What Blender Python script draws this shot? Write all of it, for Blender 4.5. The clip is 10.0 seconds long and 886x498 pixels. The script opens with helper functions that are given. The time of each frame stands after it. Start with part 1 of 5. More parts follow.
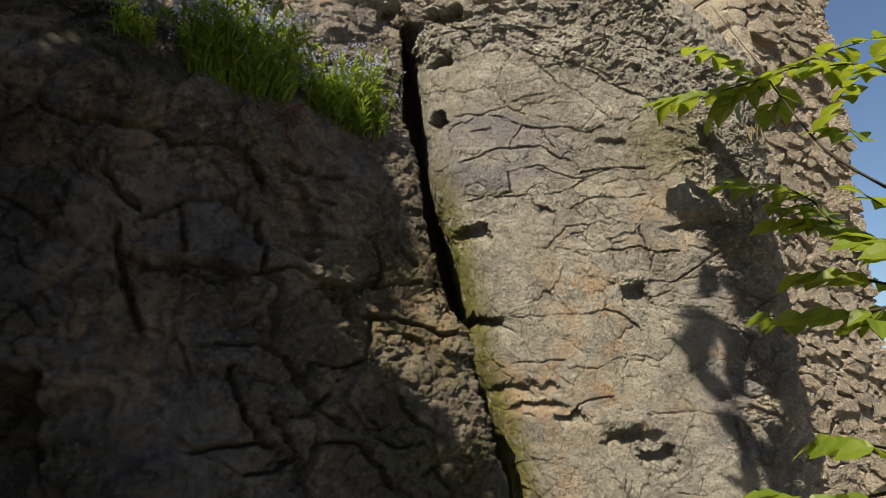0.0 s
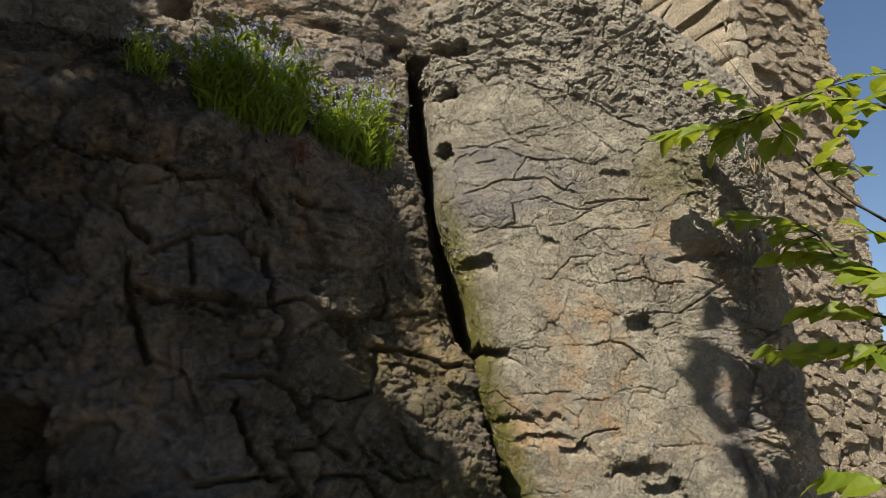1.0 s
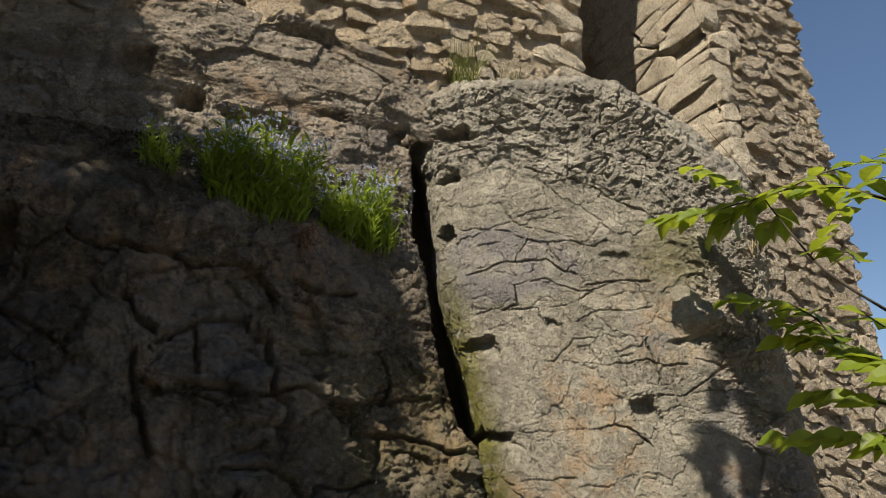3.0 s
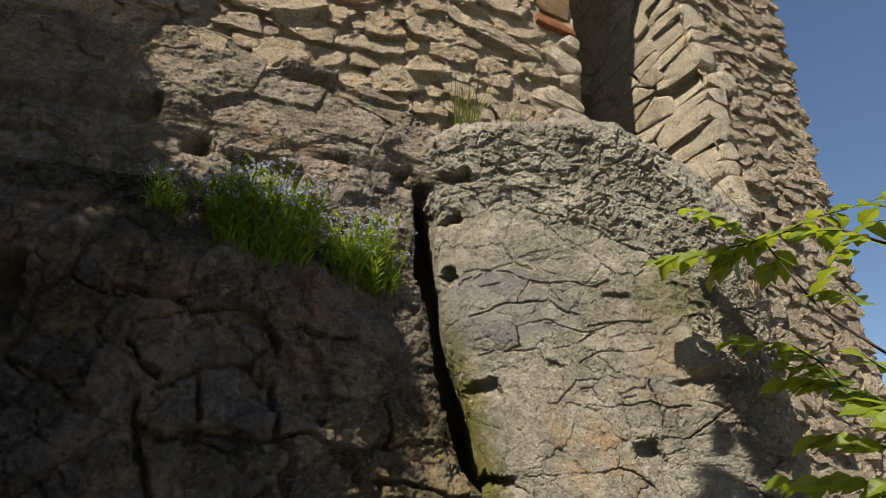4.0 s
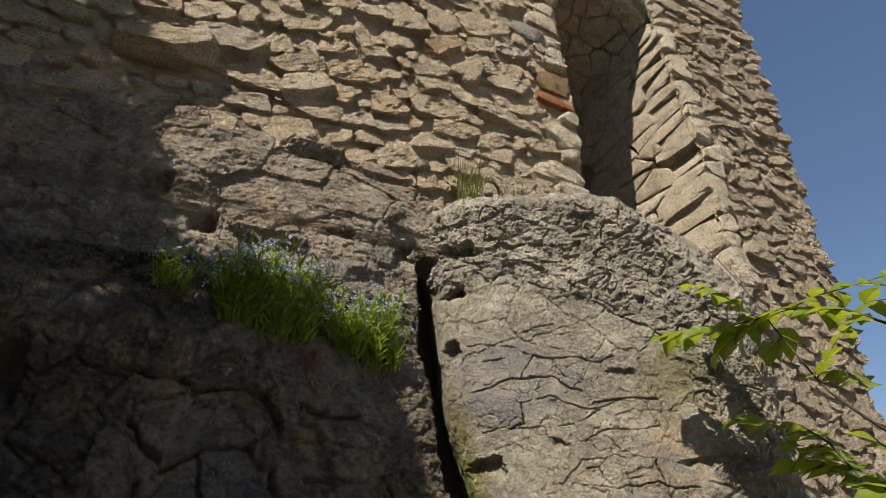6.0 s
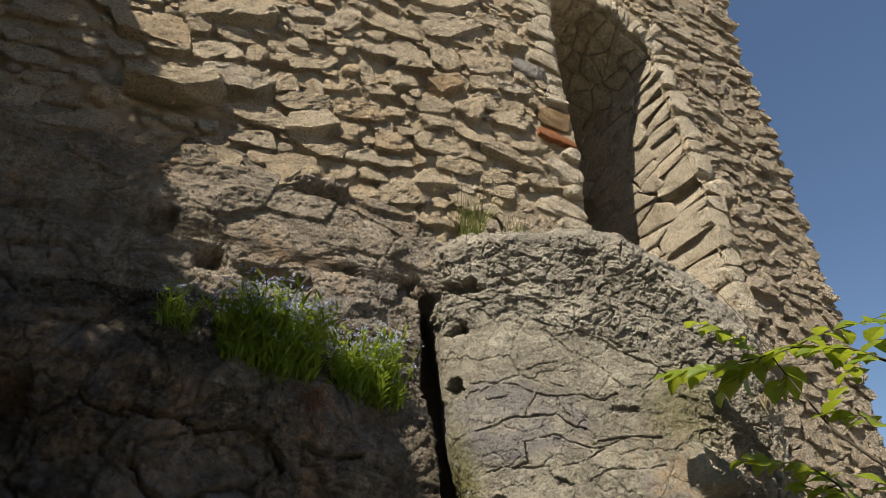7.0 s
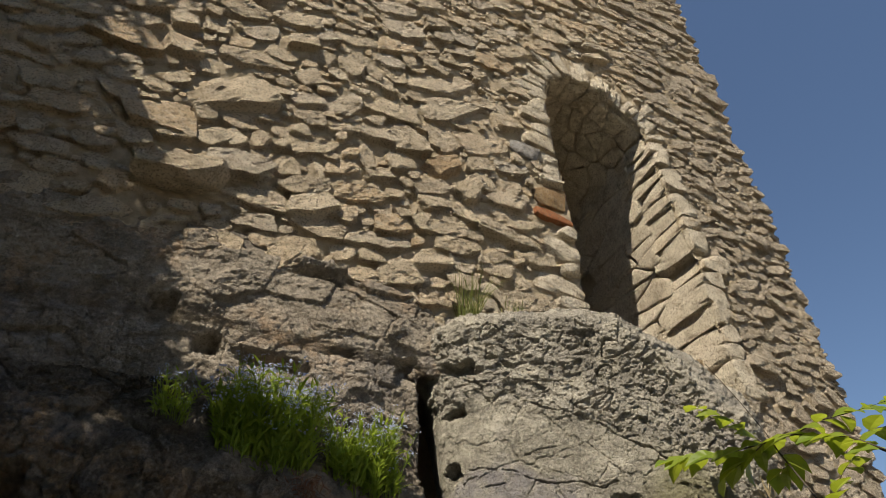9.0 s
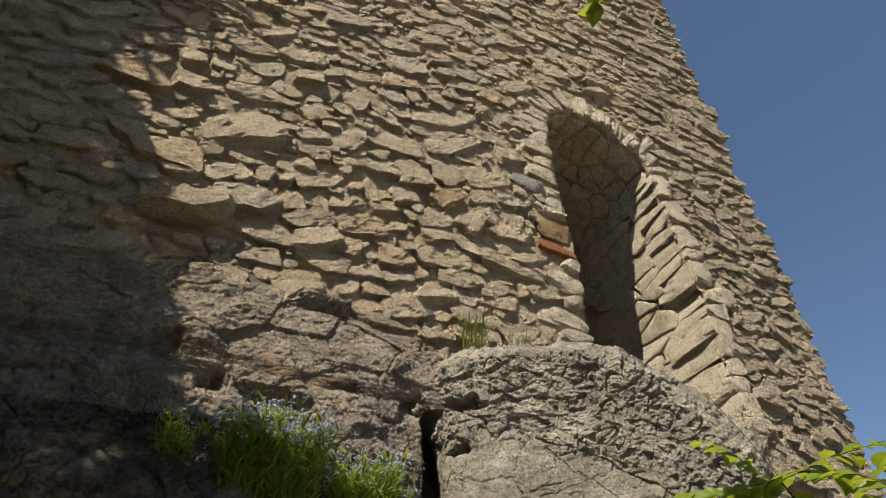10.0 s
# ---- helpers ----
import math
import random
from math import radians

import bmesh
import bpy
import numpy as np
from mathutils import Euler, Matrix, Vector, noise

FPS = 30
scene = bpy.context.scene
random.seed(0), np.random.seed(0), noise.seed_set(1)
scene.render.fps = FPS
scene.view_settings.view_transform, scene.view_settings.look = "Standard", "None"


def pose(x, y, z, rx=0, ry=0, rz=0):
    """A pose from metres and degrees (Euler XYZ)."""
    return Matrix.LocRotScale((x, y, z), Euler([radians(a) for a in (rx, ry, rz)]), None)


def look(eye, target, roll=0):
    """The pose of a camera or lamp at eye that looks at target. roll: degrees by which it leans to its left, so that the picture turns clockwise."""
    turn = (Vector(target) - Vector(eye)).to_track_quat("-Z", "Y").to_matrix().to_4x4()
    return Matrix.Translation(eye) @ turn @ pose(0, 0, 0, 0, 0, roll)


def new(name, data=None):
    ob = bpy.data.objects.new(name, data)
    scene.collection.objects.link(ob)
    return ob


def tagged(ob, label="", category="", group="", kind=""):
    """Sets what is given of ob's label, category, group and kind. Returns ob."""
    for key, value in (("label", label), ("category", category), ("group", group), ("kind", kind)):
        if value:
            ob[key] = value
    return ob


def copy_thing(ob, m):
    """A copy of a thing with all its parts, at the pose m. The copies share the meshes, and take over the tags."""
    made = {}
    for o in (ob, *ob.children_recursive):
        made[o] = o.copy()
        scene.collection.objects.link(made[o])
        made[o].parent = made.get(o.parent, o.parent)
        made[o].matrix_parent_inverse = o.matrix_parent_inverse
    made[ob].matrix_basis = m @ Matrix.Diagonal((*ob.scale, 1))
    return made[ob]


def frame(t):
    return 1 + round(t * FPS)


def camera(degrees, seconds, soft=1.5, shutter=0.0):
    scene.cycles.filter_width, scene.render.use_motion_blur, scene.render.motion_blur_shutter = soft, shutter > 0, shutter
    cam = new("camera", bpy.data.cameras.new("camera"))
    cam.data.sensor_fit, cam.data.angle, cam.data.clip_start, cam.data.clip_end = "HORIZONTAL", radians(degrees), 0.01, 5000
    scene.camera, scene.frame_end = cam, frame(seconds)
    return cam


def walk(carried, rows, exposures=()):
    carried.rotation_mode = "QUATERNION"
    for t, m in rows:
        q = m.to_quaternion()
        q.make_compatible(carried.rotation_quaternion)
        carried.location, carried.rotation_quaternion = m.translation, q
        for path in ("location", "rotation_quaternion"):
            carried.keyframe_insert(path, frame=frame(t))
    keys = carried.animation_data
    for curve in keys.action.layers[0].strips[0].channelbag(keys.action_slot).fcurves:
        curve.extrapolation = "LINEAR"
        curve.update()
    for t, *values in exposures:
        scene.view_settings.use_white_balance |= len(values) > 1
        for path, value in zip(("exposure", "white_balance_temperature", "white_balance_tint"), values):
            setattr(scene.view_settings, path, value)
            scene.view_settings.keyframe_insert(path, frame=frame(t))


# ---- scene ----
# Camera: held by hand, tilting up from a cracked crag to the ruined wall that stands on it.
cam = camera(68.2, 10.0, soft=0.9)
METRES, EYE, TILT, LEAN, TURN = 0.30, 1.6, 14.0, 0.0, 0.0
ROWS = [
    (0.0, 0.0, 0.0, 0.0, -0.0, 0.0, -0.0),
    (0.5, -0.0021, -0.015, 0.0286, 0.22, 0.96, -0.03),
    (1.0, 0.0011, -0.051, 0.0824, 0.46, 2.07, -0.12),
    (1.5, 0.0035, -0.0997, 0.1459, 0.62, 3.6, -0.19),
    (2.0, 0.013, -0.1391, 0.2052, 0.74, 5.43, -0.21),
    (3.5, 0.0179, -0.1766, 0.3038, 0.9, 9.07, 0.16),
    (4.0, 0.0126, -0.2217, 0.3637, 0.99, 10.69, 0.18),
    (4.5, 0.004, -0.2597, 0.4084, 1.03, 12.1, 0.1),
    (5.0, 0.0103, -0.2876, 0.4413, 1.05, 13.53, 0.13),
    (5.5, 0.0035, -0.3026, 0.4763, 1.1, 14.81, 0.13),
    (7.0, 0.0113, -0.3623, 0.578, 1.51, 18.77, 0.05),
    (7.5, 0.0227, -0.4071, 0.6159, 1.66, 20.1, 0.07),
    (8.0, 0.0342, -0.4487, 0.6526, 1.72, 21.54, 0.16),
    (8.5, 0.0542, -0.4898, 0.6935, 1.7, 22.9, 0.17),
    (9.0, 0.0716, -0.5214, 0.732, 1.71, 24.65, 0.18),
    (9.5, 0.0629, -0.5436, 0.757, 1.9, 26.1, 0.21),
    (10.0, 0.0661, -0.5812, 0.7751, 2.0, 27.21, 0.16),
]
EXPOSURES = [(0.0, 1.10), (10.0, 1.10)]
walk(cam, [(t, pose(0, 0, EYE, TILT, LEAN, TURN) @ pose(METRES * x, METRES * y, METRES * z, 90 + pitch, roll, yaw)) for t, x, y, z, yaw, pitch, roll in ROWS], EXPOSURES)

# ---- daylight: a clear sky and one sun, high behind the left shoulder ----
SUN_ELEVATION, SUN_BEARING = 52.0, 211.0
SUN_STRENGTH, SKY_STRENGTH = 4.6, 0.054
TO_SUN = Vector((math.sin(radians(SUN_BEARING)) * math.cos(radians(SUN_ELEVATION)),
                 math.cos(radians(SUN_BEARING)) * math.cos(radians(SUN_ELEVATION)), math.sin(radians(SUN_ELEVATION))))
world = bpy.data.worlds.new("sky")
scene.world = world
world.use_nodes = True
sky = world.node_tree.nodes.new("ShaderNodeTexSky")
sky.sky_type, sky.sun_disc = "NISHITA", False
sky.sun_elevation, sky.sun_rotation = radians(SUN_ELEVATION), radians(SUN_BEARING)
sky.air_density, sky.dust_density, sky.ozone_density = 1.0, 0.6, 2.4
world.node_tree.nodes["Background"].inputs["Strength"].default_value = SKY_STRENGTH
world.node_tree.links.new(sky.outputs["Color"], world.node_tree.nodes["Background"].inputs["Color"])
sun = new("sun", bpy.data.lights.new("sun", "SUN"))
sun.data.energy, sun.data.angle, sun.data.color = SUN_STRENGTH, radians(0.34), (1.0, 0.885, 0.72)
sun.matrix_world = look(TO_SUN * 30, (0, 0, 0))


# ---- materials ----
class Nodes:
    """A small writer of node materials."""

    def __init__(self, name):
        self.material = bpy.data.materials.new(name)
        self.material.use_nodes = True
        self.tree = self.material.node_tree
        self.bsdf = self.tree.nodes["Principled BSDF"]
        self.place = self.tree.nodes.new("ShaderNodeTexCoord").outputs["Object"]

    def add(self, kind, **inputs):
        node = self.tree.nodes.new(kind)
        for key, value in inputs.items():
            self.put(node, key.replace("_", " "), value)
        return node

    def put(self, node, key, value):
        socket = node.inputs[int(key)] if key.isdigit() else node.inputs[key]
        if isinstance(value, bpy.types.NodeSocket):
            self.tree.links.new(value, socket)
        else:
            socket.default_value = value

    def noise(self, scale, detail=6.0, rough=0.6, stretch=None, distort=0.0):
        place = self.place
        if stretch:
            m = self.add("ShaderNodeMapping", Vector=place)
            m.inputs["Scale"].default_value = stretch
            place = m.outputs["Vector"]
        n = self.add("ShaderNodeTexNoise", Vector=place, Scale=scale, Detail=detail, Roughness=rough, Distortion=distort)
        return n.outputs["Fac"]

    def ramp(self, fac, *stops):
        r = self.add("ShaderNodeValToRGB", Fac=fac)
        els = r.color_ramp.elements
        while len(els) < len(stops):
            els.new(0.5)
        for el, (at, colour) in zip(els, stops):
            el.position = at
            el.color = (*colour, 1) if isinstance(colour, tuple) else (colour, colour, colour, 1)
        return r.outputs["Color"]

    def mix(self, fac, a, b, blend="MIX"):
        m = self.tree.nodes.new("ShaderNodeMix")
        m.data_type, m.blend_type = "RGBA", blend
        for socket, value in ((m.inputs[0], fac), (m.inputs[6], a), (m.inputs[7], b)):
            if isinstance(value, bpy.types.NodeSocket):
                self.tree.links.new(value, socket)
            else:
                socket.default_value = (*value, 1) if isinstance(value, tuple) else value
        return m.outputs[2]

    def math(self, op, a, b=0.5):
        m = self.tree.nodes.new("ShaderNodeMath")
        m.operation = op
        for k, v in enumerate((a, b)):
            if isinstance(v, bpy.types.NodeSocket):
                self.tree.links.new(v, m.inputs[k])
            else:
                m.inputs[k].default_value = v
        return m.outputs[0]

    def bump(self, *layers):
        normal = None
        for height, distance in layers:
            b = self.add("ShaderNodeBump", Height=height, Distance=distance, Strength=1.0)
            if normal:
                self.put(b, "Normal", normal)
            normal = b.outputs["Normal"]
        self.put(self.bsdf, "Normal", normal)

    def attribute(self, name):
        a = self.tree.nodes.new("ShaderNodeAttribute")
        a.attribute_name = name
        return a

    def done(self, colour, rough=0.9, specular=0.25):
        self.put(self.bsdf, "Base Color", colour if isinstance(colour, bpy.types.NodeSocket) else (*colour, 1))
        self.put(self.bsdf, "Roughness", rough)
        self.put(self.bsdf, "Specular IOR Level", specular)
        return self.material


def rock_material(name, pale, mid, dark):
    """Weathered limestone; the mesh's 'zone' says where it is blue-grey, mossy or ochre."""
    n = Nodes(name)
    zone = n.add("ShaderNodeSeparateColor", Color=n.attribute("zone").outputs["Color"])
    c = n.ramp(n.noise(5.0, 10, 0.68), (0.38, dark), (0.5, mid), (0.60, pale))
    c = n.mix(n.ramp(n.noise(17.0, 10, 0.72, distort=0.6), (0.47, 0.0), (0.60, 0.75)), c, dark)
    c = n.mix(n.ramp(n.noise(60.0, 8, 0.75), (0.48, 0.0), (0.62, 0.7)), c, pale)
    c = n.mix(n.math("MULTIPLY", zone.outputs[0], n.ramp(n.noise(9.0, 6, 0.7), (0.38, 0.2), (0.55, 0.85))), c, (0.235, 0.225, 0.235))
    c = n.mix(n.math("MULTIPLY", zone.outputs[2], n.ramp(n.noise(11.0, 8, 0.7), (0.46, 0.0), (0.6, 0.75))), c, (0.47, 0.32, 0.19))
    c = n.mix(n.math("MULTIPLY", zone.outputs[1], n.ramp(n.noise(28.0, 8, 0.75), (0.36, 0.0), (0.48, 1.0))), c, (0.16, 0.155, 0.04))
    c = n.mix(n.ramp(n.noise(110.0, 8, 0.78), (0.37, 0.75), (0.46, 0.0)), c, (0.13, 0.11, 0.09))
    pits = n.ramp(n.noise(48.0, 8, 0.75), (0.40, 0.0), (0.50, 1.0))
    n.bump((n.noise(16.0, 12, 0.74), 0.018), (pits, 0.004), (n.noise(110.0, 8, 0.8), 0.014))
    return n.done(c, 0.93, 0.2)


def stone_material(name, colours, pits=1.0, light=(0.72, 0.63, 0.49), dirt=(0.33, 0.265, 0.18)):
    """Rubble stone: each piece takes its own tint."""
    n = Nodes(name)
    own = n.tree.nodes.new("ShaderNodeObjectInfo").outputs["Random"]
    island = n.tree.nodes.new("ShaderNodeNewGeometry").outputs["Random Per Island"]
    tint = n.math("FRACT", n.math("ADD", own, island))
    stops = [(k / (len(colours) - 1), col) for k, col in enumerate(colours)]
    c = n.ramp(tint, *stops)
    c = n.mix(n.ramp(n.noise(8.0, 10, 0.72), (0.48, 0.0), (0.62, 0.7)), c, dirt)
    c = n.mix(n.ramp(n.noise(34.0, 8, 0.75), (0.48, 0.0), (0.62, 0.8)), c, light)
    c = n.mix(n.ramp(n.noise(95.0, 8, 0.78), (0.40, 0.85), (0.48, 0.0)), c, (0.16, 0.125, 0.09))
    holes = n.ramp(n.noise(52.0, 8, 0.75), (0.40, 0.0), (0.49, 1.0))
    n.bump((n.noise(17.0, 12, 0.80), 0.024 * pits), (holes, 0.010 * pits), (n.noise(90.0, 8, 0.82), 0.055 * pits))
    return n.done(c, 0.92, 0.2)


def plain_material(name, a, b, scale, rough=0.9, relief=0.004):
    n = Nodes(name)
    c = n.mix(n.ramp(n.noise(scale, 7, 0.7), (0.35, 0.0), (0.65, 1.0)), a, b)
    n.bump((n.noise(scale * 1.4, 12, 0.78), relief * 2.5), (n.noise(scale * 5, 8, 0.75), relief * 1.5))
    return n.done(c, rough, 0.2)


def leaf_material(name, a, b, veil, gloss=0.45):
    """Leaves let part of the light through."""
    n = Nodes(name)
    own = n.tree.nodes.new("ShaderNodeObjectInfo").outputs["Random"]
    island = n.tree.nodes.new("ShaderNodeNewGeometry").outputs["Random Per Island"]
    c = n.mix(n.math("FRACT", n.math("ADD", own, island)), a, b)
    c = n.mix(n.ramp(n.noise(60.0, 4), (0.4, 0.0), (0.7, 0.35)), c, tuple(0.6 * v for v in a))
    n.done(c, gloss, 0.35)
    through_leaf = n.add("ShaderNodeBsdfTranslucent", Color=n.mix(0.5, c, veil))
    both = n.add("ShaderNodeMixShader", Fac=0.45)
    n.tree.links.new(n.bsdf.outputs[0], both.inputs[1])
    n.tree.links.new(through_leaf.outputs[0], both.inputs[2])
    n.tree.links.new(both.outputs[0], n.tree.nodes["Material Output"].inputs["Surface"])
    return n.material


PALE_ROCK = rock_material("pale limestone", (0.475, 0.446, 0.368), (0.358, 0.336, 0.276), (0.218, 0.203, 0.168))
# grey limestone with deep shade put into its colour, darker than the rock itself
SHADE_GREY_ROCK = rock_material("grey limestone darkened for shade", (0.250, 0.215, 0.168), (0.138, 0.118, 0.090), (0.056, 0.048, 0.037))
BANK_ROCK = rock_material("weathered limestone", (0.400, 0.355, 0.290), (0.285, 0.250, 0.200), (0.160, 0.138, 0.108))
RUBBLE = stone_material("rubble limestone", [(0.60, 0.50, 0.355), (0.70, 0.59, 0.43), (0.54, 0.455, 0.335), (0.73, 0.63, 0.475), (0.65, 0.49, 0.31), (0.67, 0.57, 0.43), (0.56, 0.50, 0.41), (0.69, 0.56, 0.39)])
DRESSED = stone_material("dressed limestone", [(0.65, 0.585, 0.46), (0.56, 0.50, 0.39), (0.69, 0.62, 0.50), (0.60, 0.52, 0.39)], 0.55, (0.76, 0.69, 0.56))
ROUGH_RUBBLE = stone_material("pitted rubble", [(0.506, 0.442, 0.345), (0.432, 0.377, 0.294), (0.570, 0.497, 0.396), (0.469, 0.396, 0.304)], 1.3)
MORTAR = plain_material("lime mortar", (0.58, 0.49, 0.355), (0.41, 0.335, 0.23), 22.0, 0.95, 0.022)
BRICK = stone_material("old red brick", [(0.378, 0.135, 0.054), (0.342, 0.153, 0.072)], 0.5, (0.432, 0.216, 0.108), (0.270, 0.117, 0.054))
OCHRE = stone_material("ochre pitted stone", [(0.414, 0.288, 0.153), (0.360, 0.234, 0.117)], 1.4, (0.495, 0.387, 0.243), (0.252, 0.153, 0.072))
PALE_OCHRE = stone_material("pale ochre stone", [(0.60, 0.44, 0.27), (0.56, 0.41, 0.25)], 1.2, (0.68, 0.55, 0.38), (0.42, 0.29, 0.17))
GREY_STONE = stone_material("blue-grey stone", [(0.35, 0.345, 0.34), (0.32, 0.31, 0.30)], 0.5, (0.45, 0.43, 0.40), (0.25, 0.23, 0.20))
EARTH = plain_material("earth", (0.10, 0.075, 0.045), (0.06, 0.045, 0.03), 14.0, 0.95, 0.01)
# ground out of view, kept pale so that it bounces sunlight up the wall
GROUND = plain_material("pale bounce ground", (0.31, 0.27, 0.20), (0.20, 0.17, 0.125), 9.0, 0.95, 0.01)
BARK = plain_material("bark", (0.085, 0.07, 0.052), (0.05, 0.042, 0.034), 40.0, 0.85, 0.003)
ROOT = plain_material("dry root", (0.20, 0.10, 0.055), (0.12, 0.06, 0.035), 60.0, 0.9, 0.002)
LEAF = leaf_material("spring leaf", (0.095, 0.150, 0.014), (0.165, 0.210, 0.020), (0.45, 0.52, 0.035))
HERB = leaf_material("herb leaf", (0.13, 0.20, 0.020), (0.20, 0.27, 0.034), (0.46, 0.58, 0.06), 0.5)
STRAW = leaf_material("dry straw", (0.306, 0.243, 0.126), (0.378, 0.306, 0.171), (0.450, 0.378, 0.225), 0.6)
GRASS = leaf_material("grass blade", (0.13, 0.16, 0.04), (0.22, 0.22, 0.08), (0.34, 0.40, 0.10), 0.5)
PETAL = leaf_material("pale blue petal", (0.38, 0.43, 0.60), (0.50, 0.54, 0.68), (0.46, 0.52, 0.72), 0.7)
CROWN = leaf_material("tree foliage", (0.05, 0.10, 0.015), (0.08, 0.13, 0.02), (0.2, 0.3, 0.03))


# ---- noise on arrays ----
def lattice(ix, iy, iz, seed):
    h = (ix.astype(np.int64) * 374761393 + iy.astype(np.int64) * 668265263 + iz.astype(np.int64) * 2147483647 + seed * 974634533) & 0xFFFFFFFF
    h = ((h ^ (h >> 13)) * 1274126177) & 0xFFFFFFFF
    h = ((h ^ (h >> 16)) * 2246822519) & 0xFFFFFFFF
    return ((h ^ (h >> 15)) & 0xFFFFFF) / float(0xFFFFFF)


def vnoise(p, seed=0):
    """Smooth noise from -1 to 1 at the points p (..., 3)."""
    i = np.floor(p)
    f = p - i
    f = f * f * f * (f * (f * 6 - 15) + 10)
    out = 0
    for dx in (0, 1):
        for dy in (0, 1):
            for dz in (0, 1):
                w = (f[..., 0] if dx else 1 - f[..., 0]) * (f[..., 1] if dy else 1 - f[..., 1]) * (f[..., 2] if dz else 1 - f[..., 2])
                out = out + w * lattice(i[..., 0] + dx, i[..., 1] + dy, i[..., 2] + dz, seed)
    return out * 2 - 1


def fbm(p, octaves=4, seed=0, gain=0.5, ridged=False):
    out, amp, total = 0, 1.0, 0.0
    for k in range(octaves):
        v = vnoise(p * 2 ** k + 17.3 * k, seed + k)
        out = out + amp * (1 - 2 * np.abs(v) if ridged else v)
        total += amp
        amp *= gain
    return out / total


def cells(p, seed=0, jitter=0.95):
    """Distance to the border between cells, and a number of each cell, at the flat points p (..., 2)."""
    i = np.floor(p)
    best, second = np.full(p.shape[:-1], 9.0), np.full(p.shape[:-1], 9.0)
    who = np.zeros(p.shape[:-1])
    zero = np.zeros(p.shape[:-1])
    for dx in (-1, 0, 1):
        for dy in (-1, 0, 1):
            cx, cy = i[..., 0] + dx, i[..., 1] + dy
            qx = cx + 0.5 + jitter * (lattice(cx, cy, zero, seed) - 0.5)
            qy = cy + 0.5 + jitter * (lattice(cx, cy, zero + 1, seed) - 0.5)
            d = np.hypot(qx - p[..., 0], qy - p[..., 1])
            nearer = d < best
            second = np.where(nearer, best, np.minimum(second, d))
            who = np.where(nearer, lattice(cx, cy, zero + 2, seed), who)
            best = np.where(nearer, d, best)
    return second - best, who


def facets(p, seed=0, tilt=1.0):
    """Chipped rock: each cell of the flat points p is a plane of its own, tilted by chance."""
    i = np.floor(p)
    best = np.full(p.shape[:-1], 9.0)
    out = np.zeros(p.shape[:-1])
    zero = np.zeros(p.shape[:-1])
    for dx in (-1, 0, 1):
        for dy in (-1, 0, 1):
            cx, cy = i[..., 0] + dx, i[..., 1] + dy
            ox = p[..., 0] - (cx + 0.5 + 0.95 * (lattice(cx, cy, zero, seed) - 0.5))
            oy = p[..., 1] - (cy + 0.5 + 0.95 * (lattice(cx, cy, zero + 1, seed) - 0.5))
            d = np.hypot(ox, oy)
            own = lattice(cx, cy, zero + 2, seed) - 0.5 + tilt * 2 * ((lattice(cx, cy, zero + 3, seed) - 0.5) * ox + (lattice(cx, cy, zero + 4, seed) - 0.5) * oy)
            out = np.where(d < best, own, out)
            best = np.minimum(best, d)
    return out


def smooth(a, b, x):
    t = np.clip((x - a) / (b - a), 0, 1)
    return t * t * (3 - 2 * t)


def to_line(x, z, line):
    """Distance of flat points to a broken line, and the side on which they lie."""
    best, side = np.full(x.shape, 9.0), np.zeros(x.shape)
    for (ax, az), (bx, bz) in zip(line, line[1:]):
        ux, uz = bx - ax, bz - az
        t = np.clip(((x - ax) * ux + (z - az) * uz) / (ux * ux + uz * uz), 0, 1)
        d = np.hypot(x - ax - t * ux, z - az - t * uz)
        side = np.where(d < best, np.sign(ux * (z - az) - uz * (x - ax)), side)
        best = np.minimum(best, d)
    return best, side


def carve(h, x, z, line, deep, wide, ragged, step=0.0):
    """Cuts a narrow crack along a broken line into the relief h, with a step across it if wished."""
    near = (x > min(p[0] for p in line) - 0.09) & (x < max(p[0] for p in line) + 0.09) & (z > min(p[1] for p in line) - 0.09) & (z < max(p[1] for p in line) + 0.09)
    d, side = to_line(x[near], z[near], line)
    h[near] += side * step * (1 - smooth(0.0, 0.08, d)) - deep * (1 - smooth(0.0005, wide, d + ragged[near]))


def normals(P):
    du, dv = np.gradient(P, axis=1), np.gradient(P, axis=0)
    n = np.cross(du, dv)
    return n / np.maximum(np.linalg.norm(n, axis=-1, keepdims=True), 1e-9)


def sheet(name, P, material, zone=None):
    """A mesh object from a grid of points; zone: a colour at each point for the material."""
    rows, cols = P.shape[:2]
    k = np.arange(rows * cols).reshape(rows, cols)
    quads = np.stack([k[:-1, :-1], k[:-1, 1:], k[1:, 1:], k[1:, :-1]], -1).reshape(-1, 4)
    me = bpy.data.meshes.new(name)
    me.from_pydata(P.reshape(-1, 3).tolist(), [], quads.tolist())
    me.materials.append(material)
    me.shade_smooth()
    if zone is not None:
        col = me.color_attributes.new("zone", "FLOAT_COLOR", "POINT")
        rgba = np.concatenate([zone.reshape(-1, 3), np.ones((rows * cols, 1))], 1)
        col.data.foreach_set("color", rgba.astype(np.float32).ravel())
    return new(name, me)


def part(name, bm, material, parent=None, label="", flat=True):
    """Links a bmesh as one mesh object under a thing or a part."""
    me = bpy.data.meshes.new(name)
    bm.to_mesh(me)
    bm.free()
    me.materials.append(material)
    if not flat:
        me.shade_smooth()
    ob = new(name, me)
    ob.parent = parent
    return tagged(ob, label)


def empty(name, at=(0, 0, 0), label="", category="", group="", kind=""):
    ob = new(name)
    ob.location = at
    return tagged(ob, label, category, group, kind)


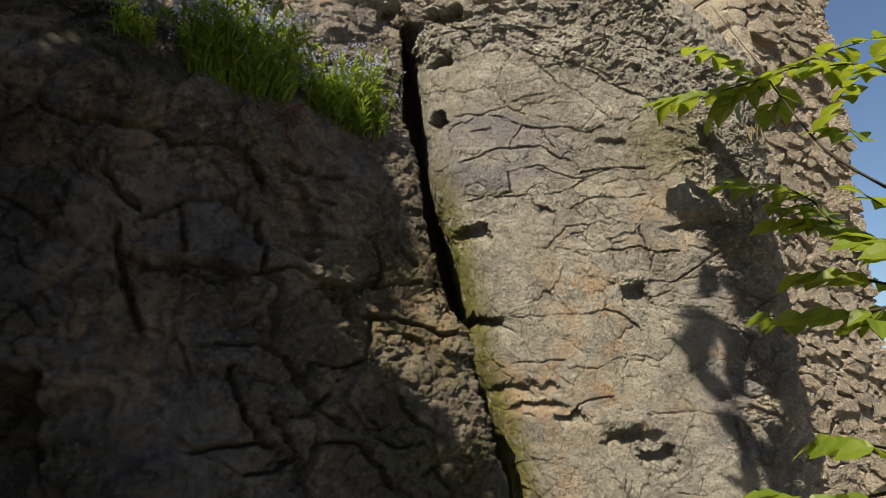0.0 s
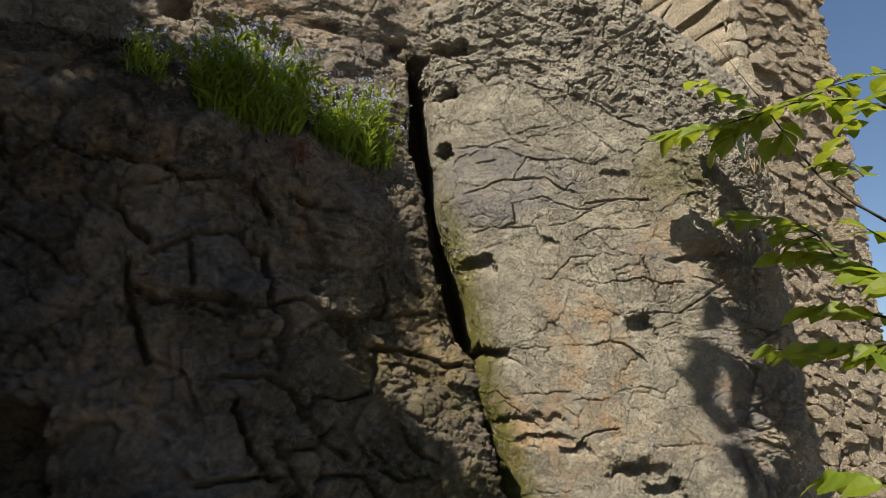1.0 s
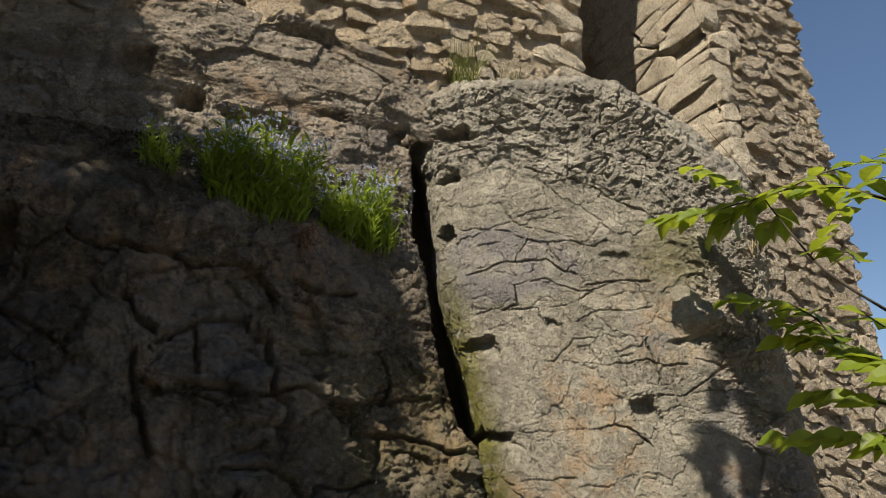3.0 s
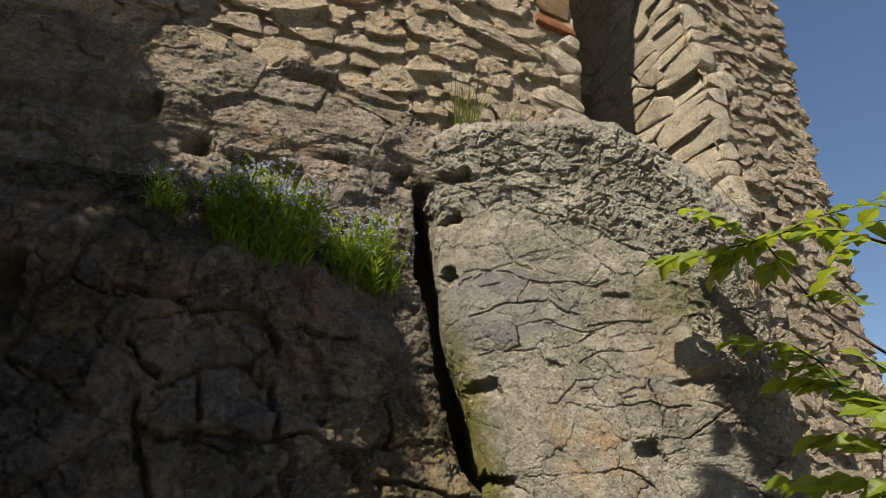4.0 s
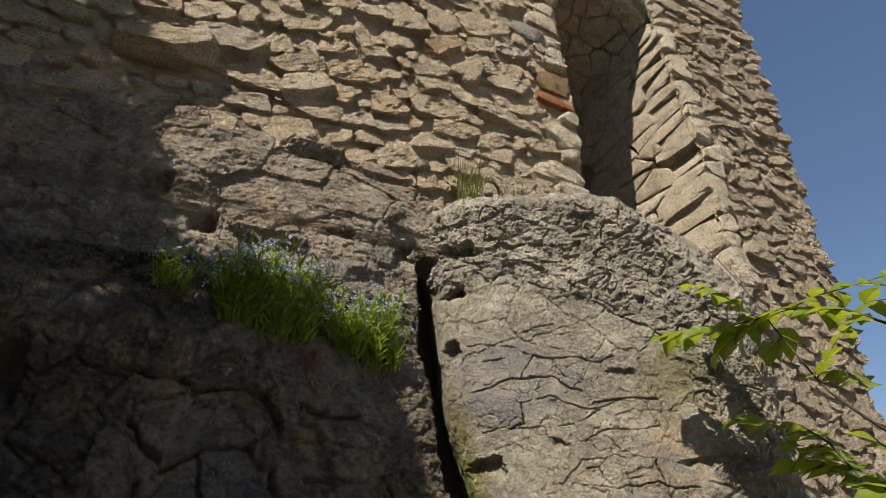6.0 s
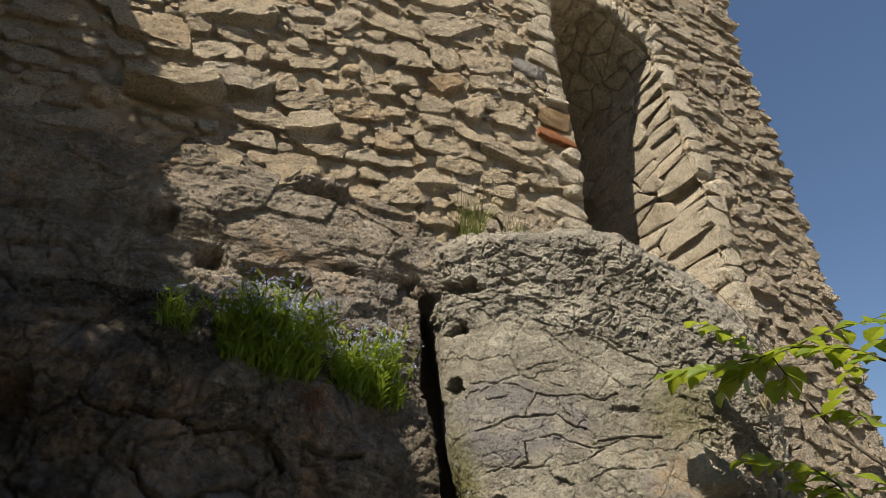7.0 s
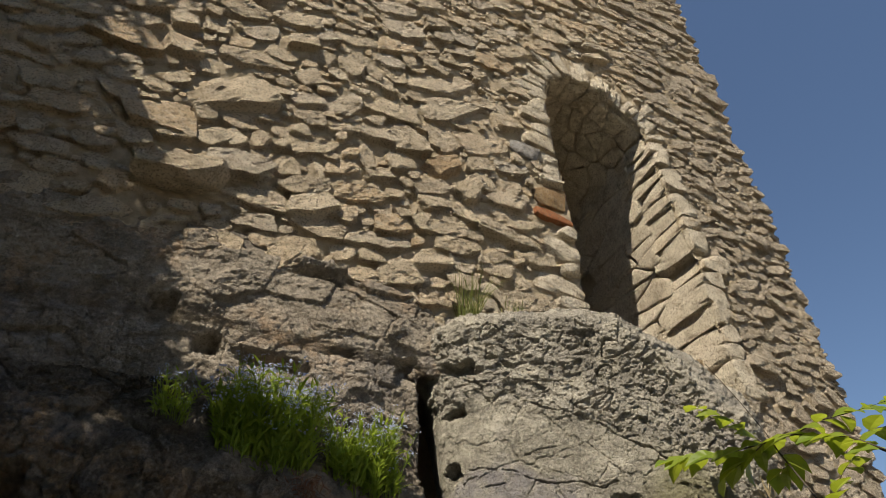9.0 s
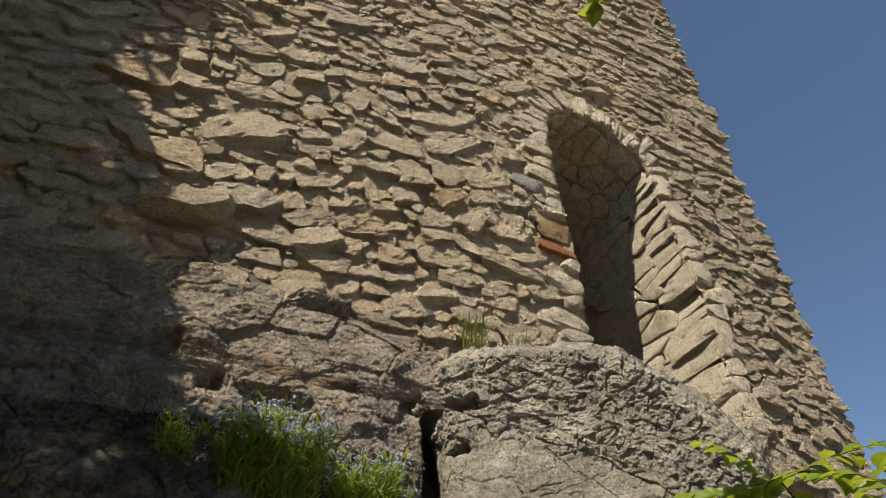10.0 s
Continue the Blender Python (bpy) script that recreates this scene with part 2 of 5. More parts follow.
# ---- the ground, far below the view ----
def build_ground():
    r = np.concatenate([np.linspace(0.0, 6.0, 40), np.geomspace(7.0, 3000.0, 40)])
    a = np.linspace(0, 2 * np.pi, 65)
    R, A = np.meshgrid(r, a, indexing="ij")
    P = np.stack([R * np.sin(A), R * np.cos(A), 0 * R], -1)
    P[..., 2] = 0.04 * fbm(P * 0.8, 4, 3) * np.minimum(R, 3.0)
    tagged(sheet("ground", P, GROUND), "unseen ground below the crag, kept pale to bounce light upward", "ground", kind="structure")


# ---- the crag ----
WALL_SLOPE = 0.442
WALL_Y = 2.385
CLEFT_Z = [1.0, 1.36, 1.55, 1.76, 1.99, 2.23, 2.48, 2.77, 2.98, 3.2]
CLEFT_X = [0.28, 0.207, 0.157, 0.086, 0.04, -0.018, -0.079, -0.116, -0.132, -0.14]


def bumps(x, z, list_of):
    """Hollows (minus) and knobs with ragged rims: x, z, half width, half height, depth."""
    q = np.stack([x, z, 0 * x], -1)
    x, z = x + 0.035 * fbm(q * 18, 5, 501, 0.7), z + 0.030 * fbm(q * 18, 5, 507, 0.7)
    out = 0
    for cx, cz, rx, rz, depth in list_of:
        u, v = (x - cx) / rx, (z - cz) / rz
        d = np.maximum(np.abs(u + 0.35 * v), np.abs(v - 0.25 * u)) * 0.6 + 0.4 * np.hypot(u, v)
        if depth > 0:
            out = out + depth * (1 - smooth(0.3, 1.15, d))
        else:
            out = out + depth * (1 - smooth(0.70, 1.10, d)) * np.clip(0.60 + 0.55 * v, 0.12, 1.1)
    return out


def build_right_crag():
    plan = [Vector(p) for p in ((0.0, 2.85), (-0.01, 2.55), (-0.01, 2.36), (0.03, 2.27), (0.12, 2.21), (0.30, 2.19), (0.60, 2.19), (0.90, 2.18), (1.08, 2.18), (1.17, 2.22),
                                (1.21, 2.36), (1.26, 2.56), (1.34, 2.80), (1.46, 3.10))]
    for _ in range(3):
        plan = [plan[0]] + [q for a, b in zip(plan, plan[1:]) for q in (a * 0.75 + b * 0.25, a * 0.25 + b * 0.75)] + [plan[-1]]
    plan = np.array([tuple(p) for p in plan])
    run = np.concatenate([[0], np.cumsum(np.hypot(*np.diff(plan, axis=0).T))])
    u = np.concatenate([np.linspace(0, 0.45, 45, endpoint=False), np.linspace(0.45, 1.80, 640, endpoint=False), np.linspace(1.80, run[-1], 60)])
    px, py = np.interp(u, run, plan[:, 0]), np.interp(u, run, plan[:, 1])
    rim = np.interp(px, [-0.1, 0.2, 0.55, 0.70, 0.82, 0.88, 0.95, 1.08, 1.3], [3.22, 3.28, 3.31, 3.26, 3.15, 3.06, 2.96, 2.84, 2.7])
    rise = np.interp(px, [0.0, 0.6, 0.8, 1.0, 1.2], [0.34, 0.30, 0.36, 0.55, 0.55])
    low, high, top = 24, 760, 110
    X, Y, Z = [], [], []
    for k in range(low + high + top):
        if k < low:
            z, back = -0.1 + (1.2 + 0.1) * k / low + 0 * u, 0 * u
        elif k < low + high:
            z, back = 1.2 + (rim - 1.2) * (k - low) / high, 0 * u
        else:
            t = (k - low - high + 1) / top
            z, back = rim + rise * (t * 1.35 - 0.35 * t * t), 0.62 * t ** 1.35 + 0 * u
        shift = (np.interp(z, CLEFT_Z, CLEFT_X) + 0.016) * (1 - smooth(0.15, 0.75, px))
        X.append(px + shift)
        Y.append(np.minimum(py + back, np.maximum(py, WALL_Y + WALL_SLOPE * px + 0.06)))
        Z.append(z)
    P = np.stack([np.array(X), np.array(Y), np.array(Z)], -1)
    n = normals(P)
    x, z = P[..., 0], P[..., 2]
    q = np.stack([u[None, :] + 0 * x, z, 0 * x], -1)
    warp = q + 0.035 * np.stack([fbm(q * 7, 3, 5), fbm(q * 7, 3, 9), 0 * x], -1)
    # where the face is pitted rather than smooth: above the slanting seam, and towards its outer edge
    seam = 2.88 - 0.30 * np.clip(x - 0.2, 0, 9)
    rough = np.maximum(smooth(-0.03, 0.10, z - seam), smooth(0.80, 0.98, x + 0.10 * fbm(q * 6, 3, 12) + 0.12 * (z - 2.3)))
    rough = np.clip(rough + 0.25 * smooth(0.2, 0.6, fbm(q * 3, 3, 40)), 0, 1)
    flat, warp2 = warp[..., :2], warp[..., :2] + 0.006 * np.stack([fbm(q * 75, 2, 16), fbm(q * 75, 2, 18)], -1) + 0.012 * np.stack([fbm(q * 30, 3, 15), fbm(q * 30, 3, 19)], -1)
    h = 0.022 * fbm(q * 2.2, 3, 1) + 0.005 * fbm(q * 9, 4, 2) + 0.0030 * fbm(q * 40, 4, 3, 0.65)
    chipped = 0.35 + 0.65 * smooth(-0.1, 0.4, fbm(q * 2.4, 3, 25))
    h += 0.35 * chipped * (0.012 * facets(warp2 * np.array([4.0, 5.5]), 201) + 0.009 * facets(warp2 * np.array([9.0, 14.0]) + 3, 207) + 0.005 * facets(warp2 * np.array([24.0, 34.0]) + 9, 213))
    # plates and the seams between them
    edge, who = cells(warp2 * np.array([4.6, 6.2]), 3)
    broken = smooth(-0.15, 0.25, fbm(q * 2.6, 3, 21))
    h += 0.006 * facets(warp2 * np.array([4.6, 6.2]), 3, 0.7) * broken
    h -= 0.005 * (1 - smooth(0.003, 0.024, edge)) * smooth(-0.15, 0.05, fbm(q * 3.4, 3, 23)) * (1 - 0.7 * rough)
    edge, who = cells(warp2 * np.array([9.5, 13.0]) + 5, 8)
    fine = (1 - smooth(0.16, 0.34, np.hypot((x - 0.42) * 0.8, z - 2.42))) + 0.8 * smooth(0.1, 0.3, fbm(q * 4, 3, 29))
    h += (who - 0.5) * 0.004 * broken - 0.005 * (1 - smooth(0.006, 0.040, edge)) * np.clip(fine, 0, 1) * (1 - rough)
    # open joints, then hairline cracks
    bold = [[(0.29, 2.61), (0.36, 2.59), (0.44, 2.60), (0.53, 2.58), (0.58, 2.60)], [(0.06, 2.47), (0.13, 2.49), (0.20, 2.52), (0.28, 2.52)], [(0.38, 2.50), (0.41, 2.48), (0.46, 2.47)],
            [(0.49, 2.43), (0.60, 2.44), (0.72, 2.44)], [(0.23, 2.43), (0.24, 2.36), (0.19, 2.34)], [(0.62, 2.14), (0.68, 2.15), (0.73, 2.13), (0.81, 2.14)], [(0.68, 2.23), (0.69, 2.18), (0.71, 2.13), (0.71, 2.07)],
            [(0.49, 1.92), (0.55, 1.94), (0.62, 1.91), (0.67, 1.87)], [(0.79, 2.03), (0.86, 2.07), (0.90, 2.10)], [(0.40, 1.58), (0.47, 1.64), (0.56, 1.65)],
            [(0.23, 2.94), (0.33, 2.89), (0.42, 2.87), (0.54, 2.82), (0.62, 2.77), (0.70, 2.73), (0.78, 2.67)]]
    plates = [[(0.04, 2.66), (0.14, 2.65), (0.22, 2.64), (0.29, 2.61), (0.25, 2.55), (0.23, 2.52)], [(0.28, 2.52), (0.36, 2.52), (0.39, 2.49)], [(0.36, 2.59), (0.38, 2.55), (0.40, 2.52)], [(0.22, 2.43), (0.34, 2.45), (0.41, 2.42), (0.49, 2.40), (0.60, 2.44)],
              [(0.09, 2.33), (0.19, 2.34), (0.31, 2.34), (0.34, 2.28)], [(0.36, 2.34), (0.43, 2.36), (0.51, 2.40)], [(0.44, 2.29), (0.51, 2.33), (0.61, 2.33), (0.71, 2.34)], [(0.25, 2.70), (0.31, 2.72), (0.37, 2.73)], [(0.10, 2.59), (0.18, 2.60)],
              [(-0.05, 2.99), (0.10, 3.01), (0.33, 3.01), (0.48, 3.00)]]
    hairs = [[(0.33, 2.15), (0.36, 2.15), (0.43, 2.23), (0.51, 2.23)], [(0.39, 2.15), (0.50, 2.14), (0.62, 2.14)], [(0.44, 2.20), (0.48, 2.20), (0.52, 2.15)], [(0.55, 2.23), (0.57, 2.19), (0.58, 2.16), (0.63, 2.17)], [(0.58, 2.15), (0.60, 2.07), (0.59, 2.03), (0.69, 2.03)],
             [(0.50, 2.06), (0.55, 2.04), (0.58, 2.02)], [(0.19, 1.90), (0.28, 1.91), (0.38, 1.92), (0.49, 1.92)], [(0.70, 2.03), (0.79, 2.03), (0.90, 2.05), (1.00, 2.04)], [(0.71, 1.98), (0.77, 2.00), (0.85, 1.97), (0.91, 1.98)], [(0.79, 1.94), (0.91, 1.94)],
             [(0.22, 1.76), (0.33, 1.76), (0.41, 1.77)], [(0.42, 1.74), (0.51, 1.74), (0.58, 1.77), (0.64, 1.79), (0.71, 1.76)]]
    low_hairs = [[(0.72, 1.91), (0.74, 1.85)], [(0.99, 1.57), (1.08, 1.58), (1.12, 1.59)], [(0.99, 1.44), (1.10, 1.43)], [(0.74, 1.35), (0.81, 1.35), (0.83, 1.39)]]
    wobble, wobble2 = 0.014 * fbm(q * 20, 5, 31, 0.7), 0.014 * fbm(q * 20, 5, 32, 0.7)
    ragged = 0.0020 * fbm(q * 25, 2, 37)
    for group, deep, wide in ((bold, 0.016, 0.0042), (plates, 0.010, 0.0030), (hairs, 0.008, 0.0027), (low_hairs, 0.008, 0.0027)):
        for line in group:
            carve(h, x + wobble2, z + wobble, line, deep, wide, ragged)
    h += bumps(x, z + wobble, [(0.65, 1.975, 0.055, 0.050, -0.036), (0.64, 2.035, 0.065, 0.035, 0.018), (-0.01, 2.88, 0.055, 0.025, -0.060), (-0.02, 2.63, 0.040, 0.060, -0.050), (0.01, 3.07, 0.085, 0.035, -0.070), (0.105, 2.18, 0.065, 0.055, -0.038),
                               (0.13, 1.89, 0.075, 0.030, -0.045), (0.37, 2.28, 0.022, 0.020, -0.018), (0.62, 2.52, 0.060, 0.032, -0.016), (0.69, 1.445, 0.060, 0.045, -0.040), (0.58, 1.505, 0.070, 0.020, -0.022), (0.60, 1.57, 0.11, 0.045, 0.030),
                               (0.90, 2.215, 0.14, 0.026, -0.024), (0.90, 2.285, 0.14, 0.030, 0.014), (0.42, 1.575, 0.055, 0.020, -0.020), (0.32, 1.61, 0.10, 0.022, -0.016), (0.28, 1.665, 0.12, 0.030, -0.014)])
    # pitted crust
    crust = 0.030 * fbm(q * 5, 3, 51, 0.6) + 0.020 * fbm(q * 17, 5, 61, 0.78) + 0.010 * fbm(q * 60, 4, 63, 0.75)
    crust += 0.022 * facets(flat * np.array([10.0, 12.0]), 221, 1.0) + 0.016 * facets(flat * np.array([23.0, 27.0]), 223, 1.1) + 0.010 * facets(flat * np.array([47.0, 53.0]), 225, 1.2)
    pit, who = cells(flat * 15, 71)
    crust -= 0.030 * (1 - smooth(0.0, 0.35, pit)) * (who > 0.72)
    h = h + rough * (0.48 * crust + 0.006)
    P = P + n * h[..., None]
    moss = np.clip((1 - smooth(0.05, 0.15, x - np.interp(z, CLEFT_Z, CLEFT_X))) * (1 - smooth(2.2, 2.7, z)) + 0.5 * (1 - smooth(0.06, 0.2, np.hypot(x - 0.82, z - 2.55))), 0, 1)
    blue = smooth(0, 0.3, fbm(q * 4, 3, 81) + 0.45 * (1 - smooth(0.05, 0.28, np.hypot((x - 0.13) * 1.2, (z - 2.45) * 0.6))) - 0.25) + 0.25 * rough
    ochre = smooth(-0.1, 0.5, fbm(q * 3, 3, 91)) * (1 - 0.6 * rough) * (1 - smooth(2.2, 2.6, z))
    zone = np.stack([np.clip(blue, 0, 1), moss, ochre], -1)
    crag = empty("crag", (0.6, 2.5, 0))
    for name, rows, cols in (("cleft_side", slice(0, low + high + 1), slice(0, 61)), ("cracked_face", slice(0, low + high + 1), slice(60, 641)),
                             ("flank", slice(0, low + high + 1), slice(640, None)), ("pitted_shoulder", slice(low + high, None), slice(None))):
        ob = sheet(name, P[rows, cols], PALE_ROCK, zone[rows, cols])
        ob.parent, ob.matrix_parent_inverse = crag, Matrix.Translation((-0.6, -2.5, 0))
    tagged(crag, "pale sunlit limestone crag, cracked and pitted, below the ruin", "rock", "crags")


def build_unseen_rib():
    """A rock rib beside the path, out of view, added to keep the crag's inner corner dark."""
    v = np.linspace(0, 1, 90)
    u = np.linspace(0, 1, 150)
    U, T = np.meshgrid(u, v)
    x = np.interp(U, [0, 0.12, 0.5, 0.8, 1], [-1.75, -1.42, -1.28, -1.35, -2.3])
    y = np.interp(U, [0, 0.12, 0.5, 0.8, 1], [1.50, 1.12, 0.20, -0.6, -1.3])
    z = -0.1 + 3.10 * T
    top = smooth(0.8, 1.0, T)
    P = np.stack([x - 0.10 * T - 0.5 * top, y, z - 0.3 * top * U], -1)
    edge, who = cells(np.stack([U * 3.2 * 4.5, z * 5.0], -1) + 0.3 * fbm(P * 5, 2, 601)[..., None], 603)
    P = P + normals(P) * (0.07 * fbm(P * 2.2, 3, 605) + 0.05 * (who - 0.5) - 0.04 * (1 - smooth(0, 0.1, edge)) + 0.02 * fbm(P * 12, 4, 607))[..., None]
    zone = np.stack([0.4 + 0 * x, 0.3 + 0 * x, 0.3 + 0 * x], -1)
    tagged(sheet("crag", P, SHADE_GREY_ROCK, zone), "unseen limestone rib added beside the path to keep skylight off the crag", "rock", "crags")


def crag_out(x, z):
    """How far the shaded crag stands out in front of the wall's plane, and its ledge."""
    out = np.interp(z + 0.16 * np.clip(x + 0.55, -0.5, 0.5), [0.0, 1.3, 1.75, 2.15, 2.42, 2.50, 2.62, 2.95, 3.20, 3.42, 3.52, 3.60], [0.75, 0.68, 0.60, 0.49, 0.43, 0.37, 0.25, 0.155, 0.11, 0.06, 0.02, -0.06])
    return out * np.interp(x, [-1.5, -1.0, -0.8, -0.45, -0.2, 0.05], [0.70, 0.90, 1.0, 0.98, 0.72, 0.72])


def build_left_crag():
    z = np.concatenate([np.linspace(-0.1, 1.2, 30, endpoint=False), np.linspace(1.2, 3.62, 620)])
    k = np.concatenate([np.linspace(0, 0.3, 70, endpoint=False), np.linspace(0.3, 1, 580)])
    right = np.interp(z, CLEFT_Z[:-1] + [3.06, 3.12], CLEFT_X[:-1] + [-0.11, 0.28]) - np.interp(z, [1.3, 1.8, 2.2, 3.0], [0.010, 0.020, 0.040, 0.034])
    x = -3.0 + (right[:, None] + 3.0) * k[None, :]
    Z = z[:, None] + 0 * x
    q = np.stack([x, Z, 0 * x], -1)
    out = crag_out(x, Z + 0.06 * fbm(q * 3, 3, 7))
    base = np.stack([x, WALL_Y + WALL_SLOPE * x - out, Z], -1)
    fold = np.linspace(0, 1, 30)[1:]
    side = base[:, -1:, :] + np.stack([-0.10 * fold, 0.55 * fold, 0 * fold], -1)[None]
    P = np.concatenate([base, side], 1)
    n = normals(P)
    x, Z = P[..., 0], P[..., 2]
    q = P * 1.0
    flat = np.stack([np.concatenate([base[..., 0], base[:, -1:, 0] + 0.55 * fold[None, :]], 1), Z, 0 * x], -1)
    warp = flat + 0.022 * np.stack([fbm(q * 6, 3, 105), fbm(q * 6, 3, 109), 0 * x], -1)
    upper = smooth(2.75, 3.05, Z + 0.12 * fbm(q * 3, 2, 111))
    warp2 = warp[..., :2] + 0.005 * np.stack([fbm(flat * 22, 3, 115), fbm(flat * 22, 3, 119)], -1)
    h = 0.030 * fbm(q * 2.4, 2, 101) * (1 - 0.5 * upper) + 0.005 * fbm(q * 9, 4, 102) + 0.005 * fbm(q * 36, 4, 103, 0.65)
    h += (1 - 0.7 * upper) * (0.007 * facets(warp2 * np.array([9.0, 11.0]), 301, 1.1) + 0.007 * facets(warp2 * np.array([24.0, 30.0]), 303, 1.3) + 0.0045 * facets(warp2 * np.array([60.0, 70.0]), 305, 1.3))
    # blocks parted by deep joints
    joint = smooth(-0.45, 0.0, fbm(flat * 3, 3, 121))
    where = warp2 * np.array([5.4, 6.2])
    edge, who = cells(where, 103)
    out_there = 1 - 0.75 * smooth(-0.95, -0.75, x)
    h += (1 - upper) * (0.024 * facets(where, 103, 0.7) + out_there * (0.008 * smooth(0.0, 0.25, edge) - 0.030 * joint * (1 - smooth(0.006, 0.022, edge))))
    where = warp2 * np.array([11.0, 13.0]) + 3
    edge, who = cells(where, 108)
    h += (1 - 0.8 * upper) * (0.005 * facets(where, 108, 1.0) + 0.003 * smooth(0.0, 0.3, edge) - out_there * 0.022 * smooth(-0.12, 0.1, fbm(flat * 4, 3, 125)) * (1 - smooth(0.012, 0.050, edge)))
    # the joints between the blocks: wide ones, then narrow ones near the cleft, then low ones
    wide_joints = [[(-0.74, 2.06), (-0.69, 2.10), (-0.66, 2.13), (-0.61, 2.15), (-0.57, 2.15), (-0.54, 2.11), (-0.49, 2.10)], [(-0.78, 2.03), (-0.76, 1.96), (-0.71, 1.83), (-0.68, 1.79)], [(-0.66, 2.10), (-0.64, 1.98)], [(-0.75, 1.96), (-0.70, 1.93), (-0.66, 1.94), (-0.63, 1.93), (-0.54, 1.91)],
                   [(-0.49, 2.10), (-0.46, 1.95), (-0.43, 1.92), (-0.41, 1.79)], [(-0.48, 1.94), (-0.40, 1.97), (-0.35, 1.95), (-0.29, 1.92), (-0.26, 1.86)], [(-0.45, 2.28), (-0.37, 2.27), (-0.30, 2.30)], [(-0.21, 1.87), (-0.14, 1.87), (-0.06, 1.85), (0.03, 1.83)],
                   [(-0.91, 2.32), (-0.84, 2.31), (-0.76, 2.32), (-0.72, 2.29), (-0.60, 2.31), (-0.54, 2.29), (-0.49, 2.20)], [(-0.84, 2.19), (-0.75, 2.08)], [(-0.82, 2.23), (-0.77, 2.25), (-0.74, 2.28)]]
    low_joints = [[(-0.22, 1.74), (-0.28, 1.72), (-0.33, 1.73), (-0.35, 1.67)], [(-0.50, 1.70), (-0.48, 1.64), (-0.46, 1.59), (-0.43, 1.54)], [(-0.35, 1.67), (-0.31, 1.61), (-0.26, 1.57)], [(-0.41, 1.61), (-0.38, 1.55), (-0.35, 1.47), (-0.34, 1.40)],
                  [(-0.54, 1.76), (-0.47, 1.77), (-0.44, 1.78), (-0.39, 1.75), (-0.35, 1.67)], [(-0.30, 1.52), (-0.22, 1.52), (-0.20, 1.47), (-0.14, 1.41)], [(-0.32, 1.59), (-0.30, 1.52), (-0.32, 1.49), (-0.34, 1.45)], [(-0.37, 1.59), (-0.32, 1.59), (-0.29, 1.64)],
                  [(-0.55, 1.52), (-0.49, 1.53), (-0.43, 1.54), (-0.40, 1.52)], [(-0.44, 1.46), (-0.40, 1.46), (-0.38, 1.48), (-0.35, 1.48)]]
    thin_joints = [[(-0.44, 2.18), (-0.36, 2.18), (-0.32, 2.18)], [(-0.41, 2.08), (-0.33, 2.08)], [(-0.34, 1.98), (-0.33, 1.93), (-0.29, 1.89)], [(-0.25, 1.92), (-0.22, 1.97), (-0.14, 1.98), (-0.06, 1.99)], [(-0.16, 1.82), (-0.07, 1.81)], [(-0.21, 1.87), (-0.21, 1.79), (-0.22, 1.74)],
                   [(-0.13, 1.65), (-0.10, 1.58), (-0.04, 1.55)], [(-0.07, 1.51), (-0.13, 1.50), (-0.19, 1.53)], [(-0.16, 1.41), (-0.08, 1.38)], [(-0.07, 1.42), (-0.02, 1.45), (0.03, 1.37)], [(-0.22, 2.12), (-0.19, 2.02), (-0.20, 1.97)], [(-0.13, 2.10), (-0.08, 2.04)]]
    jog, jog2 = 0.018 * fbm(flat * 16, 5, 341, 0.65), 0.018 * fbm(flat * 16, 5, 343, 0.65)
    ragged = 0.003 * fbm(flat * 20, 2, 345)
    for group, deep, wide in ((wide_joints, 0.046, 0.0085), (low_joints, 0.042, 0.0080), (thin_joints, 0.028, 0.0058)):
        for line in group:
            carve(h, x + jog, Z + jog2, line, deep, wide, ragged, 0.005)
    # weathered slabs under the masonry
    h += upper * (0.005 * fbm(q * 8, 5, 133, 0.6) + 0.003 * fbm(q * 34, 4, 135, 0.7) + 0.026 * facets(warp2 * np.array([3.4, 4.6]), 311, 0.55) + 0.005 * facets(warp2 * np.array([12.0, 17.0]), 313, 0.8) + 0.003 * facets(warp2 * np.array([30.0, 38.0]), 315, 1.0))
    edge, who = cells(warp2 * np.array([3.2, 5.0]) + 2, 317)
    h += upper * ((who - 0.5) * 0.018 - 0.008 * (1 - smooth(0.01, 0.04, edge)) * smooth(0.0, 0.2, fbm(flat * 3, 3, 319)))
    crude = smooth(2.3, 2.6, Z) * (1 - smooth(-0.9, -0.7, x))
    h += crude * (0.014 * fbm(flat * np.array([6.0, 13.0, 1.0]), 4, 141, 0.6, True))
    h += bumps(x, Z, [(-1.22, 2.28, 0.10, 0.14, -0.16), (-0.92, 1.52, 0.10, 0.16, -0.20), (-0.60, 1.935, 0.09, 0.028, -0.060), (-0.47, 1.80, 0.05, 0.04, -0.05), (-0.68, 2.95, 0.13, 0.055, -0.090), (-0.90, 2.98, 0.050, 0.060, -0.10), (-0.45, 3.08, 0.045, 0.025, -0.05),
                      (-0.20, 3.03, 0.055, 0.10, -0.070), (-1.08, 3.09, 0.05, 0.09, -0.08), (-0.60, 3.505, 0.13, 0.028, 0.045), (-0.60, 3.455, 0.12, 0.022, -0.030), (-0.45, 3.50, 0.045, 0.045, -0.050), (-0.17, 3.57, 0.075, 0.055, 0.055), (-0.98, 3.18, 0.09, 0.12, 0.030),
                      (-0.36, 2.93, 0.08, 0.06, 0.035), (-0.32, 3.22, 0.20, 0.10, 0.015)])
    h[:, -len(fold):] *= np.interp(np.arange(len(fold)), [0, 9], [1.0, 0.2])
    P = P + n * h[..., None]
